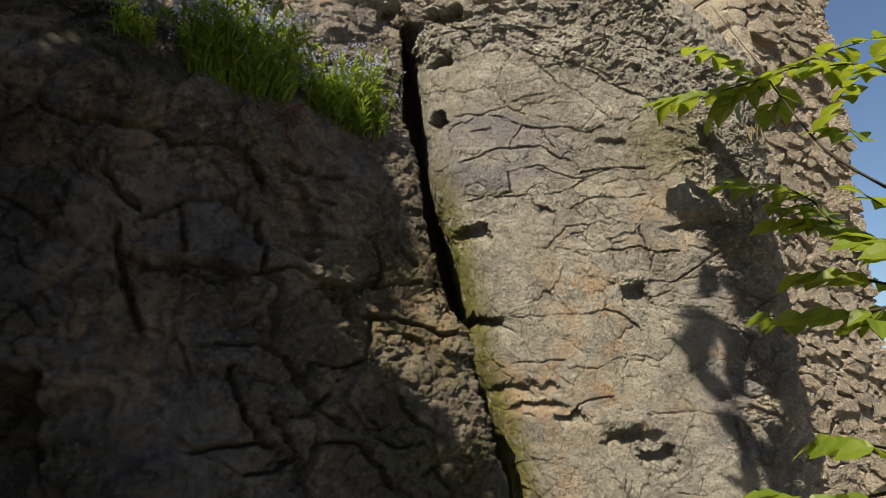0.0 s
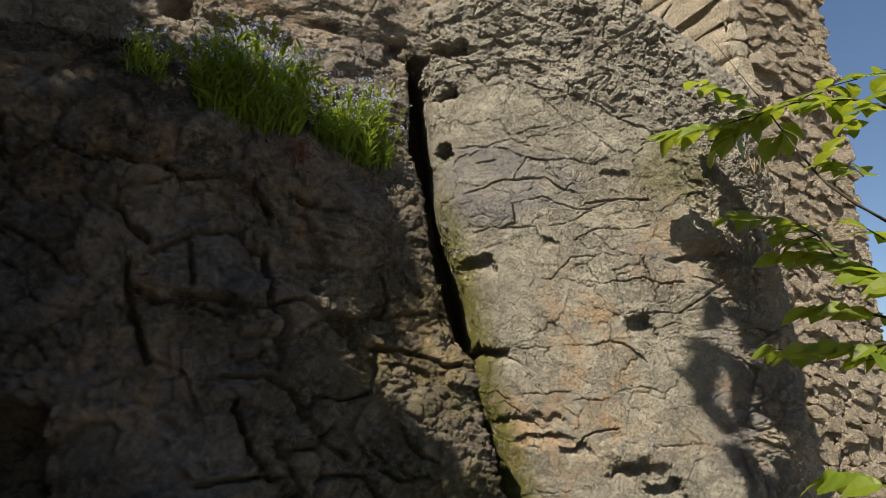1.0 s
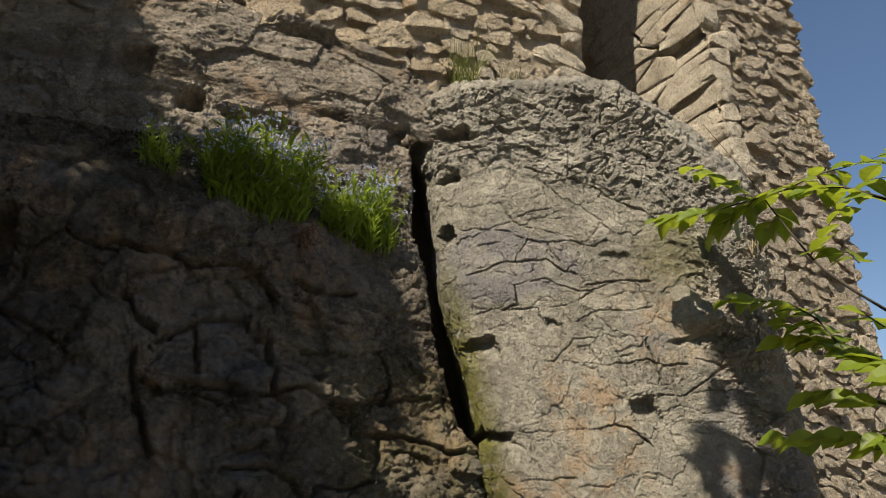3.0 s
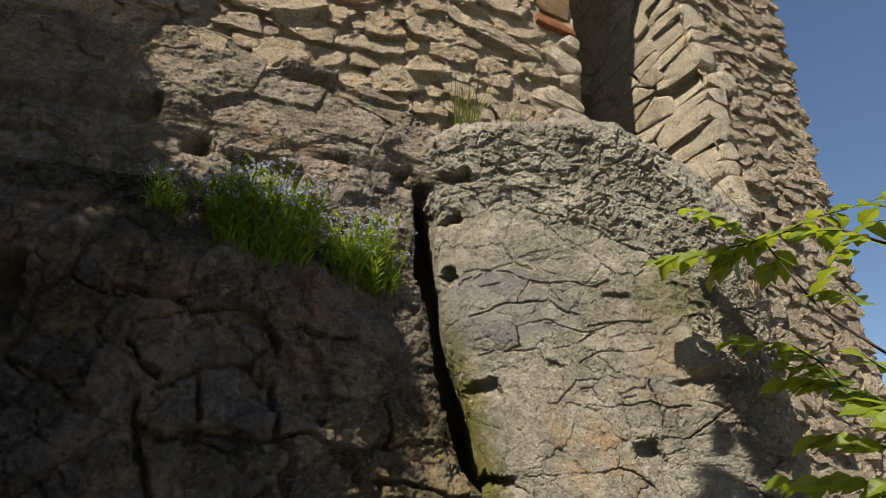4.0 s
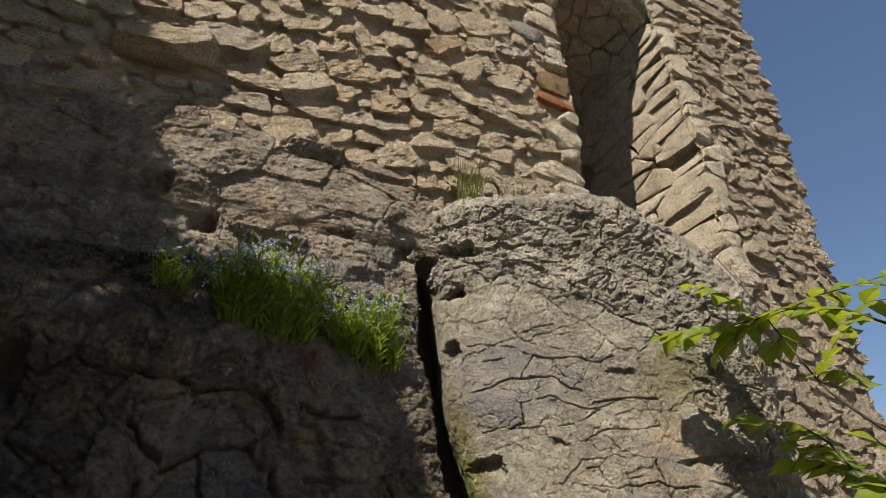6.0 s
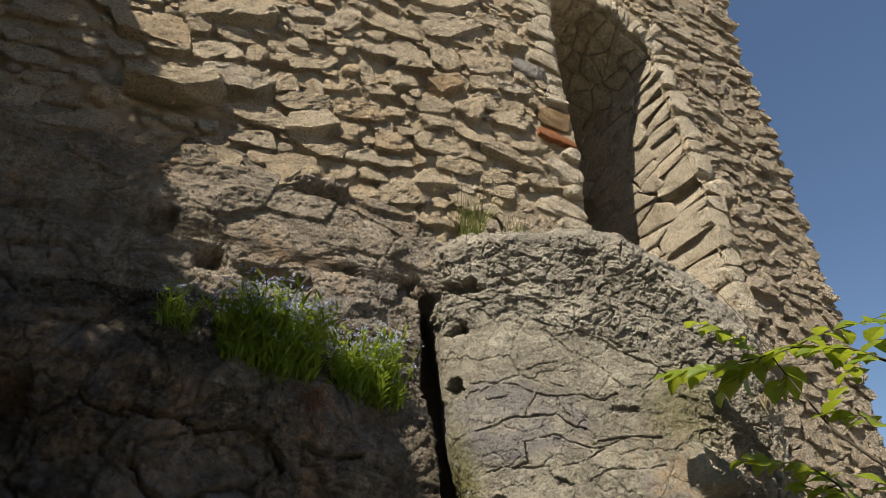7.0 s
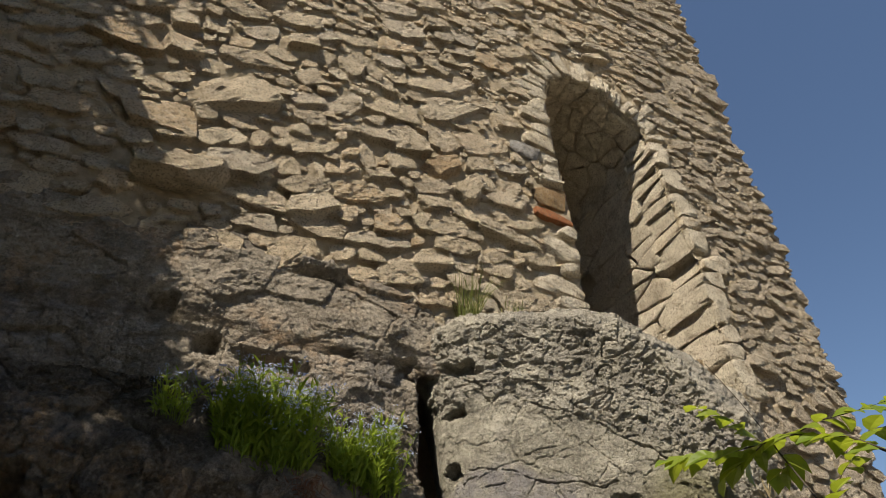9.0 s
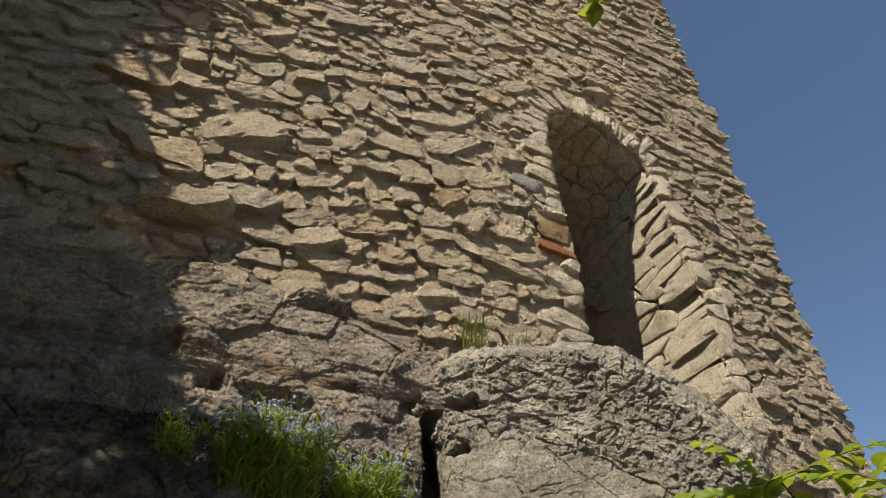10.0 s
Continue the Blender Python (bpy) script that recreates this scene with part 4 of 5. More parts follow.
    for count, wide_of, flat_of in ((260, (0.20, 0.32), (0.42, 0.66)), (520, (0.15, 0.22), (0.45, 0.78)), (1300, (0.095, 0.155), (0.45, 0.9)), (2400, (0.06, 0.10), (0.5, 0.95)), (3600, (0.035, 0.06), (0.55, 1.0))):
        for _ in range(count * 4):
            a, b = rng.uniform(-2.9, 2.45), rng.uniform(3.46, 8.6)
            small = 1.0
            if rng.random() < 0.36:
                a, b = rng.uniform(1.5, 2.45), rng.uniform(1.2, 5.3)
            if a > 1.5 and b < 5.3:
                small = 0.60
            wide = rng.uniform(*wide_of) * small
            high = wide * rng.uniform(*flat_of)
            lean = math.radians(np.interp(a, [-1.5, -0.2, 0.55], [15, 11, 1]) + rng.gauss(0, 7 if small == 1.0 else 16))
            if not free(a, b, wide / 2):
                continue
            area, mask = mask_of(a, b, wide, high, lean)
            if mask.sum() == 0 or (field[area] & mask).sum() > 0.16 * mask.sum():
                continue
            field[area] |= mask
            stones.append((a, b, wide, high, lean))
    stones.sort(key=lambda t: (t[1] - 4.1) ** 2 * 1.1 + (t[0] + 0.2) ** 2 - 6 * t[2])
    nrng = np.random.default_rng(12)
    lots = {}
    for k, (a, b, wide, high, lean) in enumerate(stones):
        rough = a > 1.55
        proud = nrng.uniform(0.017, 0.037) * (1.6 if nrng.random() < 0.12 else 1.0) * min(1.0, 0.5 + wide * 4.0)
        points, quads = boulder(wide * 1.05, high * 1.10, proud, nrng, 13 if wide > 0.18 else 10 if wide > 0.12 else 6 if wide > 0.07 else 3)
        c, s = math.cos(lean), math.sin(lean)
        along, up, out = a + points[:, 0] * c - points[:, 1] * s, b + points[:, 0] * s + points[:, 1] * c, points[:, 2]
        points = np.stack([along * UX + out * UY, WALL_Y + along * UY - out * UX, up], -1)
        if k < 295:
            me = bpy.data.meshes.new("stone")
            me.from_pydata(points.tolist(), [], quads.tolist())
            me.materials.append(ROUGH_RUBBLE if rough else RUBBLE)
            keep(new("stone", me))
        else:
            lots.setdefault(rough, []).append((points, quads))
    for rough, lot in lots.items():
        starts = np.cumsum([0] + [len(p) for p, _ in lot])
        me = bpy.data.meshes.new("far_stones")
        me.from_pydata(np.concatenate([p for p, _ in lot]).tolist(), [], np.concatenate([f + o for (_, f), o in zip(lot, starts)]).tolist())
        me.materials.append(ROUGH_RUBBLE if rough else RUBBLE)
        tagged(keep(new("far_stones", me)), kind="stuff")

    # quoins of the window's far side: middle height, height, front corner, front width, depth into the reveal
    quoins = [(3.36, 0.11, 1.63, 0.16, 0.40), (3.475, 0.145, 1.63, 0.13, 0.48), (3.61, 0.125, 1.61, 0.16, 0.32), (3.735, 0.115, 1.63, 0.11, 0.46), (3.86, 0.130, 1.62, 0.13, 0.52), (3.99, 0.130, 1.595, 0.18, 0.44), (4.115, 0.115, 1.615, 0.15, 0.50), (4.24, 0.130, 1.635, 0.22, 0.56), (4.39, 0.165, 1.575, 0.13, 0.36),
              (4.53, 0.115, 1.56, 0.15, 0.44), (4.645, 0.115, 1.555, 0.14, 0.38), (4.755, 0.105, 1.53, 0.17, 0.40), (4.865, 0.110, 1.52, 0.16, 0.32), (4.975, 0.110, 1.50, 0.18, 0.40), (5.085, 0.110, 1.485, 0.15, 0.34), (5.195, 0.105, 1.47, 0.17, 0.40)]
    for mid_z, high, corner, wide, deep in quoins:
        ob = keep(part("quoin", block((wide, deep, high * 1.03), rng, 0.06), DRESSED))
        mid = on_wall(corner + wide / 2, mid_z, 0.035 - deep / 2 + rng.uniform(-0.012, 0.012))
        ob.matrix_basis = Matrix.Translation(mid) @ pose(0, 0, 0, rng.uniform(-3, 3), rng.uniform(-2, 5), math.degrees(math.atan(WALL_SLOPE)) + rng.uniform(-3, 3))
    ob = keep(part("quoin", block((0.09, 0.16, 0.10), rng, 0.12), PALE_OCHRE))
    ob.matrix_basis = Matrix.Translation(on_wall(1.615, 3.60, -0.24)) @ pose(0, 0, 0, 8, 0, math.degrees(math.atan(WALL_SLOPE)))

    # jamb stones on the near side
    for zz, high, wide, lean, look_of in courses:
        ob = keep(part("jamb_stone", block((wide, 0.26, high * 0.95), rng, 0.12), look_of))
        mid = on_wall(left_jamb(zz + high / 2) - wide / 2 + rng.uniform(-0.012, 0.010), zz + high / 2, 0.035 - 0.13 + rng.uniform(-0.008, 0.02))
        ob.matrix_basis = Matrix.Translation(mid) @ pose(0, 0, 0, rng.uniform(-4, 4), lean, math.degrees(math.atan(WALL_SLOPE)) + rng.uniform(-4, 4))
    ob = keep(part("jamb_stone", block((0.20, 0.22, 0.125), rng, 0.12), GREY_STONE))
    ob.matrix_basis = Matrix.Translation(on_wall(0.46, 4.745, -0.075)) @ pose(0, 0, 0, 3, 7, math.degrees(math.atan(WALL_SLOPE)) - 4)

    points, quads = boulder(0.25, 0.15, 0.05, np.random.default_rng(9), 7)
    me = bpy.data.meshes.new("stone")
    me.from_pydata([on_wall(-0.09 + 0.95 * p - 0.3 * q, 4.38 + 0.3 * p + 0.95 * q, r) for p, q, r in points.tolist()], [], quads.tolist())
    me.materials.append(PALE_OCHRE)
    keep(new("stone", me))

    # a long stone that juts out over a gap in the face
    points, quads = boulder(0.40, 0.15, 0.125, np.random.default_rng(5), 10)
    me = bpy.data.meshes.new("jutting_stone")
    me.from_pydata([on_wall(-1.335 + 0.98 * p - 0.2 * q, 3.84 + 0.2 * p + 0.98 * q, r) for p, q, r in points.tolist()], [], quads.tolist())
    me.materials.append(RUBBLE)
    keep(new("jutting_stone", me))

    # arch stones, thin and set on edge, leaning towards the far haunch
    foot = 0.05
    while foot < 0.93:
        thick = rng.uniform(0.024, 0.052)
        reach = rng.uniform(0.14, 0.34)
        skew = rng.uniform(-0.05, 0.015)
        poly = [arch_at(foot), arch_at(foot + thick), arch_at(foot + thick + skew, reach * rng.uniform(0.8, 1.1)), arch_at(foot + skew * 0.8, reach)]
        bm = bmesh.new()
        stone_faces(bm, poly, on_wall, 0.001, rng.uniform(0.012, 0.045), rng, 14, 0.20)
        keep(part("arch_stone", bm, DRESSED))
        foot += thick * 1.04

    # stones inside the window: the far reveal and the vault
    def on_reveal(a, b, h):
        return on_wall(right_jamb(b) - h, b, -a)

    def on_vault(a, b, h):
        p, q = arch_at(a / 1.45, -h)
        return on_wall(p, q, -b)

    def on_near(a, b, h):
        return on_wall(left_jamb(b) + h, b, -a)

    inner = bmesh.new()
    for place, box, row, length, proud, corners in ((on_reveal, (0.24, 3.35, 1.15, 5.25), (0.09, 0.12), (0.20, 0.36), 0.012, 16), (on_vault, (-0.02, 0.03, 1.47, 1.15), (0.14, 0.24), (0.08, 0.17), 0.016, 10), (on_near, (0.12, 3.4, 1.15, 5.25), (0.09, 0.14), (0.15, 0.30), 0.012, 8)):
        pts = seeds_in(box, rng, row, length)
        for (a, b), poly in zip(pts, tessellate(pts, box, 2.6 if place is on_reveal else 1.2, rng)):
            if len(poly) > 2 and box[0] < a < box[2] and box[1] < b < box[3]:
                if place is on_reveal:
                    bm = bmesh.new()
                    stone_faces(bm, poly, place, rng.uniform(0.002, 0.007), proud * rng.uniform(0.4, 1.3), rng, corners)
                    keep(part("reveal_stone", bm, DRESSED, flat=False))
                else:
                    stone_faces(inner, poly, place, rng.uniform(0.001, 0.004), proud * rng.uniform(0.4, 1.3), rng, corners)
    tagged(keep(part("vault_stones", inner, DRESSED, flat=False)), kind="stuff")


# ---- plants ----
def blade(bm, at, way, length, width, droop, rng, fold=0.25, segments=3, point=0.5):
    """A pointed leaf that bends down towards its tip."""
    way = way.normalized()
    side = way.cross(Vector((0, 0, 1)))
    side = side.normalized() if side.length > 0.05 else Vector((1, 0, 0))
    up = side.cross(way).normalized()
    side = Matrix.Rotation(rng.uniform(-0.6, 0.6), 3, way) @ side
    rows = []
    for k in range(segments + 1):
        t = k / segments
        mid = at + way * (length * t) - up * (droop * length * t * t)
        w = width * math.sin(math.pi * min(0.98, (0.06 + 0.94 * t)) ** (0.5 + point * 0.6)) ** 0.9 / 2
        rows.append((bm.verts.new(mid - side * w + up * fold * w), bm.verts.new(mid), bm.verts.new(mid + side * w + up * fold * w)))
    for a, b in zip(rows, rows[1:]):
        bm.faces.new((a[0], a[1], b[1], b[0]))
        bm.faces.new((a[1], a[2], b[2], b[1]))


def tube(bm, points, r0, r1, sides=5):
    """A tapered stem along the points."""
    rings = []
    for k, p in enumerate(points):
        a, b = points[max(0, k - 1)], points[min(len(points) - 1, k + 1)]
        way = (b - a).normalized()
        x = way.orthogonal().normalized()
        y = way.cross(x)
        r = r0 + (r1 - r0) * k / (len(points) - 1)
        rings.append([bm.verts.new(p + (x * math.cos(2 * math.pi * j / sides) + y * math.sin(2 * math.pi * j / sides)) * r) for j in range(sides)])
    for lower, upper in zip(rings, rings[1:]):
        for j in range(sides):
            bm.faces.new((lower[j - 1], lower[j], upper[j], upper[j - 1]))


def forget_me_not(rng, bloom=1.0):
    """A herb with soft narrow leaves and loose heads of small blue flowers."""
    plant = empty("flowering_herb", (0, 0, 0), "bright green herb with small pale blue flowers on a ledge", "plant", "herbs on the ledge")
    for k in range(11):
        a = rng.random() * 6.28
        lean = rng.uniform(0.05, 0.45)
        tall = rng.uniform(0.14, 0.33)
        foot = Vector((rng.uniform(-0.035, 0.035), rng.uniform(-0.035, 0.035), 0))
        pts = [foot + Vector((math.cos(a) * lean * tall * t * t, math.sin(a) * lean * tall * t * t, tall * t)) for t in (0, 0.25, 0.5, 0.75, 1)]
        heads = []
        stalk, leaves = bmesh.new(), bmesh.new()
        tube(stalk, pts, 0.0018, 0.0009, 3)
        for j in range(10):
            t = rng.uniform(0.08, 0.92)
            base = pts[int(t * 4)].lerp(pts[int(t * 4) + 1], t * 4 - int(t * 4))
            b = rng.random() * 6.28
            blade(leaves, base, Vector((math.cos(b), math.sin(b), rng.uniform(0.5, 2.2))), rng.uniform(0.038, 0.068) * (1.1 - 0.4 * t), rng.uniform(0.008, 0.012), rng.uniform(0.1, 0.5), rng)
        if rng.random() < bloom:
            for _ in range(rng.randint(1, 3)):
                top = pts[-1] + Vector((rng.uniform(-0.018, 0.018), rng.uniform(-0.018, 0.018), rng.uniform(0.0, 0.03)))
                tube(stalk, [pts[-2], top], 0.0009, 0.0006, 3)
                heads.append(top)
        stalk = part("stem", stalk, HERB, plant)
        part("foliage", leaves, HERB, stalk)
        for top in heads:
            flowers = bmesh.new()
            for f in range(rng.randint(4, 7)):
                c = top + Vector((rng.uniform(-0.013, 0.013), rng.uniform(-0.013, 0.013), rng.uniform(-0.004, 0.005)))
                n = Vector((rng.uniform(-0.7, 0.7), rng.uniform(-0.9, 0.5), 1)).normalized()
                x = n.orthogonal().normalized()
                y = n.cross(x)
                r = rng.uniform(0.0038, 0.0052)
                rim = [flowers.verts.new(c + (x * math.cos(i * 0.6283) + y * math.sin(i * 0.6283)) * r * (1.0 if i % 2 == 0 else 0.72) + n * 0.0008) for i in range(10)]
                mid = flowers.verts.new(c)
                for i in range(10):
                    flowers.faces.new((rim[i - 1], rim[i], mid))
            part("flower_head", flowers, PETAL, stalk, "pale blue flower head")
    return plant


def build_herbs():
    rng = random.Random(5)
    kinds = [forget_me_not(rng, 0.75), forget_me_not(rng, 0.55), forget_me_not(rng, 0.9)]
    used = set()
    rows = []
    for k in range(34):
        x = -0.755 + 0.265 * rng.random() ** 0.85
        rows.append((x, 1.70 + 0.62 * (x + 0.70) + rng.uniform(-0.03, 0.06), 2.48 + 0.10 * smooth(-0.62, -0.82, x) + rng.uniform(-0.03, 0.05), rng.uniform(0.78, 1.02) * (0.62 if x < -0.72 else 1.0)))
    for k in range(20):
        x = -0.405 + 0.19 * rng.random()
        rows.append((x, 1.935 + 0.55 * (x + 0.35) + rng.uniform(-0.03, 0.05), 2.48 + rng.uniform(-0.04, 0.06), rng.uniform(0.68, 0.88)))
    for k in range(3):
        rows.append((-0.90 + 0.035 * k, 1.63 + 0.012 * k, 2.62 - 0.012 * k, rng.uniform(0.40, 0.5)))
    for k, (x, y, z, size) in enumerate(rows):
        m = Matrix.Translation((x, y, z)) @ pose(0, 0, 0, rng.uniform(-4, 22), rng.uniform(-12, 12), rng.uniform(0, 360)) @ Matrix.Scale(size, 4)
        ob = kinds[k % 3]
        if ob in used:
            ob = copy_thing(ob, m)
            ob.scale = (size, size, size)
        else:
            used.add(ob)
            ob.matrix_basis = m
    # soil caught on the ledge round their roots
    P = np.zeros((14, 50, 3))
    for i in range(14):
        for j in range(50):
            x = -0.94 + 0.60 * j / 49
            P[i, j] = (x, WALL_Y + WALL_SLOPE * x - 0.40 + 0.26 * i / 13, np.interp(x, [-1.0, -0.8, -0.4, -0.2], [2.60, 2.50, 2.40, 2.42]) + 0.13 * i / 13)
    P[..., 2] += 0.02 * fbm(P * 20, 3, 5) - 0.05
    P[:2, :, 1] += 0.10
    P[:2, :, 2] -= 0.12
    tagged(sheet("soil", P, EARTH), "dark crumbly soil caught on the rock ledge", "soil", kind="stuff")


def build_tuft(at, count, tall, material, label, name="grass_tuft", spread=0.05, curl=0.5):
    rng = random.Random(count)
    bm = bmesh.new()
    for _ in range(count):
        a = rng.random() * 6.28
        way = Vector((math.cos(a) * rng.uniform(0, curl), math.sin(a) * rng.uniform(0, curl), 1))
        foot = Vector((rng.uniform(-spread, spread), rng.uniform(-spread, spread) * 0.5, 0))
        blade(bm, foot, way, tall * rng.uniform(0.5, 1.1), 0.0035, rng.uniform(0.0, 0.35), rng, 0.1, 4)
    ob = part(name, bm, material)
    ob.location = at
    tagged(ob, label, "grass")


def build_roots():
    """A dry, reddish mat of dead leaves and rootlets hanging below the herbs."""
    rng = random.Random(8)
    bm = bmesh.new()
    for _ in range(46):
        p = Vector((rng.uniform(-0.06, 0.07), rng.uniform(-0.03, 0.0), rng.uniform(-0.02, 0.05)))
        pts = [p]
        for k in range(4):
            p = p + Vector((rng.uniform(-0.025, 0.025), rng.uniform(-0.015, 0.008), rng.uniform(-0.03, 0.008)))
            pts.append(p)
        tube(bm, pts, 0.0016, 0.0007, 3)
    for _ in range(40):
        blade(bm, Vector((rng.uniform(-0.07, 0.07), rng.uniform(-0.03, 0.0), rng.uniform(-0.07, 0.04))), Vector((rng.uniform(-1, 1), rng.uniform(-0.6, 0), rng.uniform(-1, 0.4))), rng.uniform(0.02, 0.045), 0.009, 0.6, rng)
    ob = part("dead_herb", bm, ROOT)
    ob.location = (-0.47, 1.765, 2.43)
    tagged(ob, "dry reddish-brown dead herb hanging below the ledge", "plant")


# ---- trees ----
def leaf_mesh(rng, length, width):
    """A toothed oval leaf, folded along its midrib and bent."""
    bm = bmesh.new()
    bend, fold = rng.uniform(0.05, 0.4), rng.uniform(0.1, 0.35)
    rows = []
    n = 7
    for k in range(n + 1):
        t = k / n
        w = width / 2 * math.sin(math.pi * min(1, 0.03 + t * 0.97) ** 0.82) * (1 + (0.06 if k % 2 else -0.04)) if k < n else 0.0006
        mid = Vector((0, length * t, -bend * length * t * t))
        wave = rng.uniform(-0.04, 0.04) * width
        rows.append((bm.verts.new(mid + Vector((-w, 0, fold * w + wave))), bm.verts.new(mid), bm.verts.new(mid + Vector((w, 0, fold * w - wave)))))
    for a, b in zip(rows, rows[1:]):
        bm.faces.new((a[0], a[1], b[1], b[0]))
        bm.faces.new((a[1], a[2], b[2], b[1]))
    me = bpy.data.meshes.new("leaf")
    bm.to_mesh(me)
    bm.free()
    me.materials.append(LEAF)
    return me


def build_near_tree():
    """A young hornbeam out of view on the right; its sprays reach across the crag."""
    rng = random.Random(21)
    tree = empty("young_tree", (2.3, 0.55, 0), "young broadleaf tree with thin dark twigs and fresh green leaves", "tree")
    inverse = Matrix.Translation((-2.3, -0.55, 0))
    V = Vector

    def limb(name, pts, r0, r1):
        bm = bmesh.new()
        tube(bm, [V(p) for p in pts], r0, r1, 6)
        ob = part(name, bm, BARK, tree, flat=False)
        ob.matrix_parent_inverse = inverse

    limb("trunk", [(2.3, 0.55, -0.05), (2.27, 0.57, 0.9), (2.22, 0.60, 1.7), (2.14, 0.62, 2.6), (2.05, 0.6, 3.6), (1.9, 0.7, 4.6)], 0.035, 0.010)
    twigs = [[(2.22, 0.60, 1.7), (1.6, 0.98, 1.88), (1.07, 1.50, 2.13), (1.07, 1.60, 2.21), (1.03, 1.65, 2.29), (1.02, 1.68, 2.34), (1.02, 1.75, 2.44), (1.00, 1.80, 2.55), (1.00, 1.85, 2.64), (0.99, 1.95, 2.80), (0.93, 2.00, 2.97)],
             [(2.2, 0.62, 2.1), (1.5, 1.1, 2.25), (1.15, 1.50, 2.43), (1.12, 1.62, 2.53), (1.04, 1.75, 2.59), (0.97, 1.82, 2.59), (0.88, 1.90, 2.59), (0.78, 1.98, 2.61), (0.72, 2.02, 2.60)]]
    sprays = [[(1.02, 1.68, 2.34), (1.09, 1.66, 2.44), (1.19, 1.62, 2.55), (1.24, 1.60, 2.55)], [(0.97, 1.82, 2.59), (0.93, 1.86, 2.66), (0.89, 1.92, 2.74), (0.84, 1.97, 2.79)], [(1.00, 1.80, 2.55), (1.03, 1.80, 2.52), (0.98, 1.86, 2.50)],
              [(1.04, 1.75, 2.59), (1.11, 1.72, 2.62), (1.20, 1.68, 2.63), (1.27, 1.60, 2.63)], [(0.97, 1.82, 2.59), (0.93, 1.87, 2.56), (0.87, 1.93, 2.53)], [(1.10, 1.60, 2.29), (1.11, 1.65, 2.34), (1.07, 1.70, 2.36)]]
    low_sprays = [[(1.6, 0.98, 1.88), (1.12, 1.50, 1.96), (1.07, 1.70, 2.07), (1.07, 1.80, 2.19), (1.05, 1.90, 2.27), (0.99, 1.95, 2.29), (0.92, 2.00, 2.31)], [(1.12, 1.50, 1.96), (1.09, 1.75, 2.11), (1.05, 1.85, 2.15), (1.02, 1.95, 2.16)], [(1.09, 1.55, 2.10), (1.09, 1.60, 2.14), (1.08, 1.62, 2.16)],
                  [(1.07, 1.80, 2.19), (1.04, 1.84, 2.18), (1.00, 1.90, 2.22)]]
    foot_sprays = [[(2.24, 0.6, 1.4), (1.5, 1.0, 1.7), (1.10, 1.60, 1.91), (1.07, 1.70, 1.95), (1.06, 1.80, 1.98), (1.03, 1.85, 1.98)], [(1.5, 1.0, 1.7), (1.09, 1.60, 1.85), (1.05, 1.65, 1.84), (1.04, 1.75, 1.85), (0.99, 1.85, 1.86), (0.96, 1.95, 1.88)],
                   [(2.25, 0.58, 1.2), (1.4, 1.05, 1.45), (1.01, 1.55, 1.52), (1.01, 1.70, 1.53), (0.99, 1.80, 1.52)], [(1.4, 1.05, 1.45), (0.96, 1.50, 1.43), (0.84, 1.60, 1.39), (0.82, 1.70, 1.41), (0.80, 1.75, 1.40)], [(1.09, 1.60, 1.85), (1.05, 1.60, 1.81), (1.05, 1.65, 1.81)]]
    twigs += sprays + low_sprays + foot_sprays
    shapes = [leaf_mesh(rng, rng.uniform(0.080, 0.108), rng.uniform(0.056, 0.072)) for _ in range(7)]
    for k, pts in enumerate(twigs):
        limb("twig", pts, 0.006 if max(p[0] for p in pts) > 1.3 else 0.0022, 0.0010)
        pts = [V(p) for p in pts]
        side = 1
        for a, b in zip(pts, pts[1:]):
            if max(a.x, b.x) > 1.29 or k == 0:
                continue
            steps = max(1, round((b - a).length / 0.025))
            for j in range(steps):
                at = a.lerp(b, (j + rng.random() * 0.6) / steps)
                way = (b - a).normalized()
                out = way.cross(V((0, 0, 1))).normalized() * side
                side = -side
                y = (way * rng.uniform(0.3, 1.0) + out * rng.uniform(0.4, 0.9) + V((0, 0, rng.uniform(-0.28, 0.05)))).normalized()
                x = y.cross(V((rng.uniform(-0.35, 0.35), rng.uniform(-1.3, -0.2), 1))).normalized()
                z = x.cross(y)
                ob = new("leaf", rng.choice(shapes))
                ob.parent, ob.matrix_parent_inverse = tree, inverse
                m = Matrix((x, y, z)).transposed().to_4x4()
                size = rng.uniform(0.75, 1.12)
                ob.matrix_basis = Matrix.Translation(at + y * 0.006) @ m @ Matrix.Scale(size, 4)
    # one spray hangs into the sky above the wall
    for k in range(9):
        ob = new("leaf", rng.choice(shapes))
        ob.parent, ob.matrix_parent_inverse = tree, inverse
        ob.matrix_basis = Matrix.Translation((0.56 + rng.uniform(-0.05, 0.05), 0.95 + rng.uniform(-0.05, 0.05), 3.97 + rng.uniform(0.0, 0.12))) @ pose(0, 0, 0, rng.uniform(-50, 10), rng.uniform(-30, 30), rng.uniform(0, 360))
    limb("twig", [(1.9, 0.7, 4.6), (1.2, 0.75, 4.7), (0.56, 0.95, 4.06)], 0.006, 0.0015)


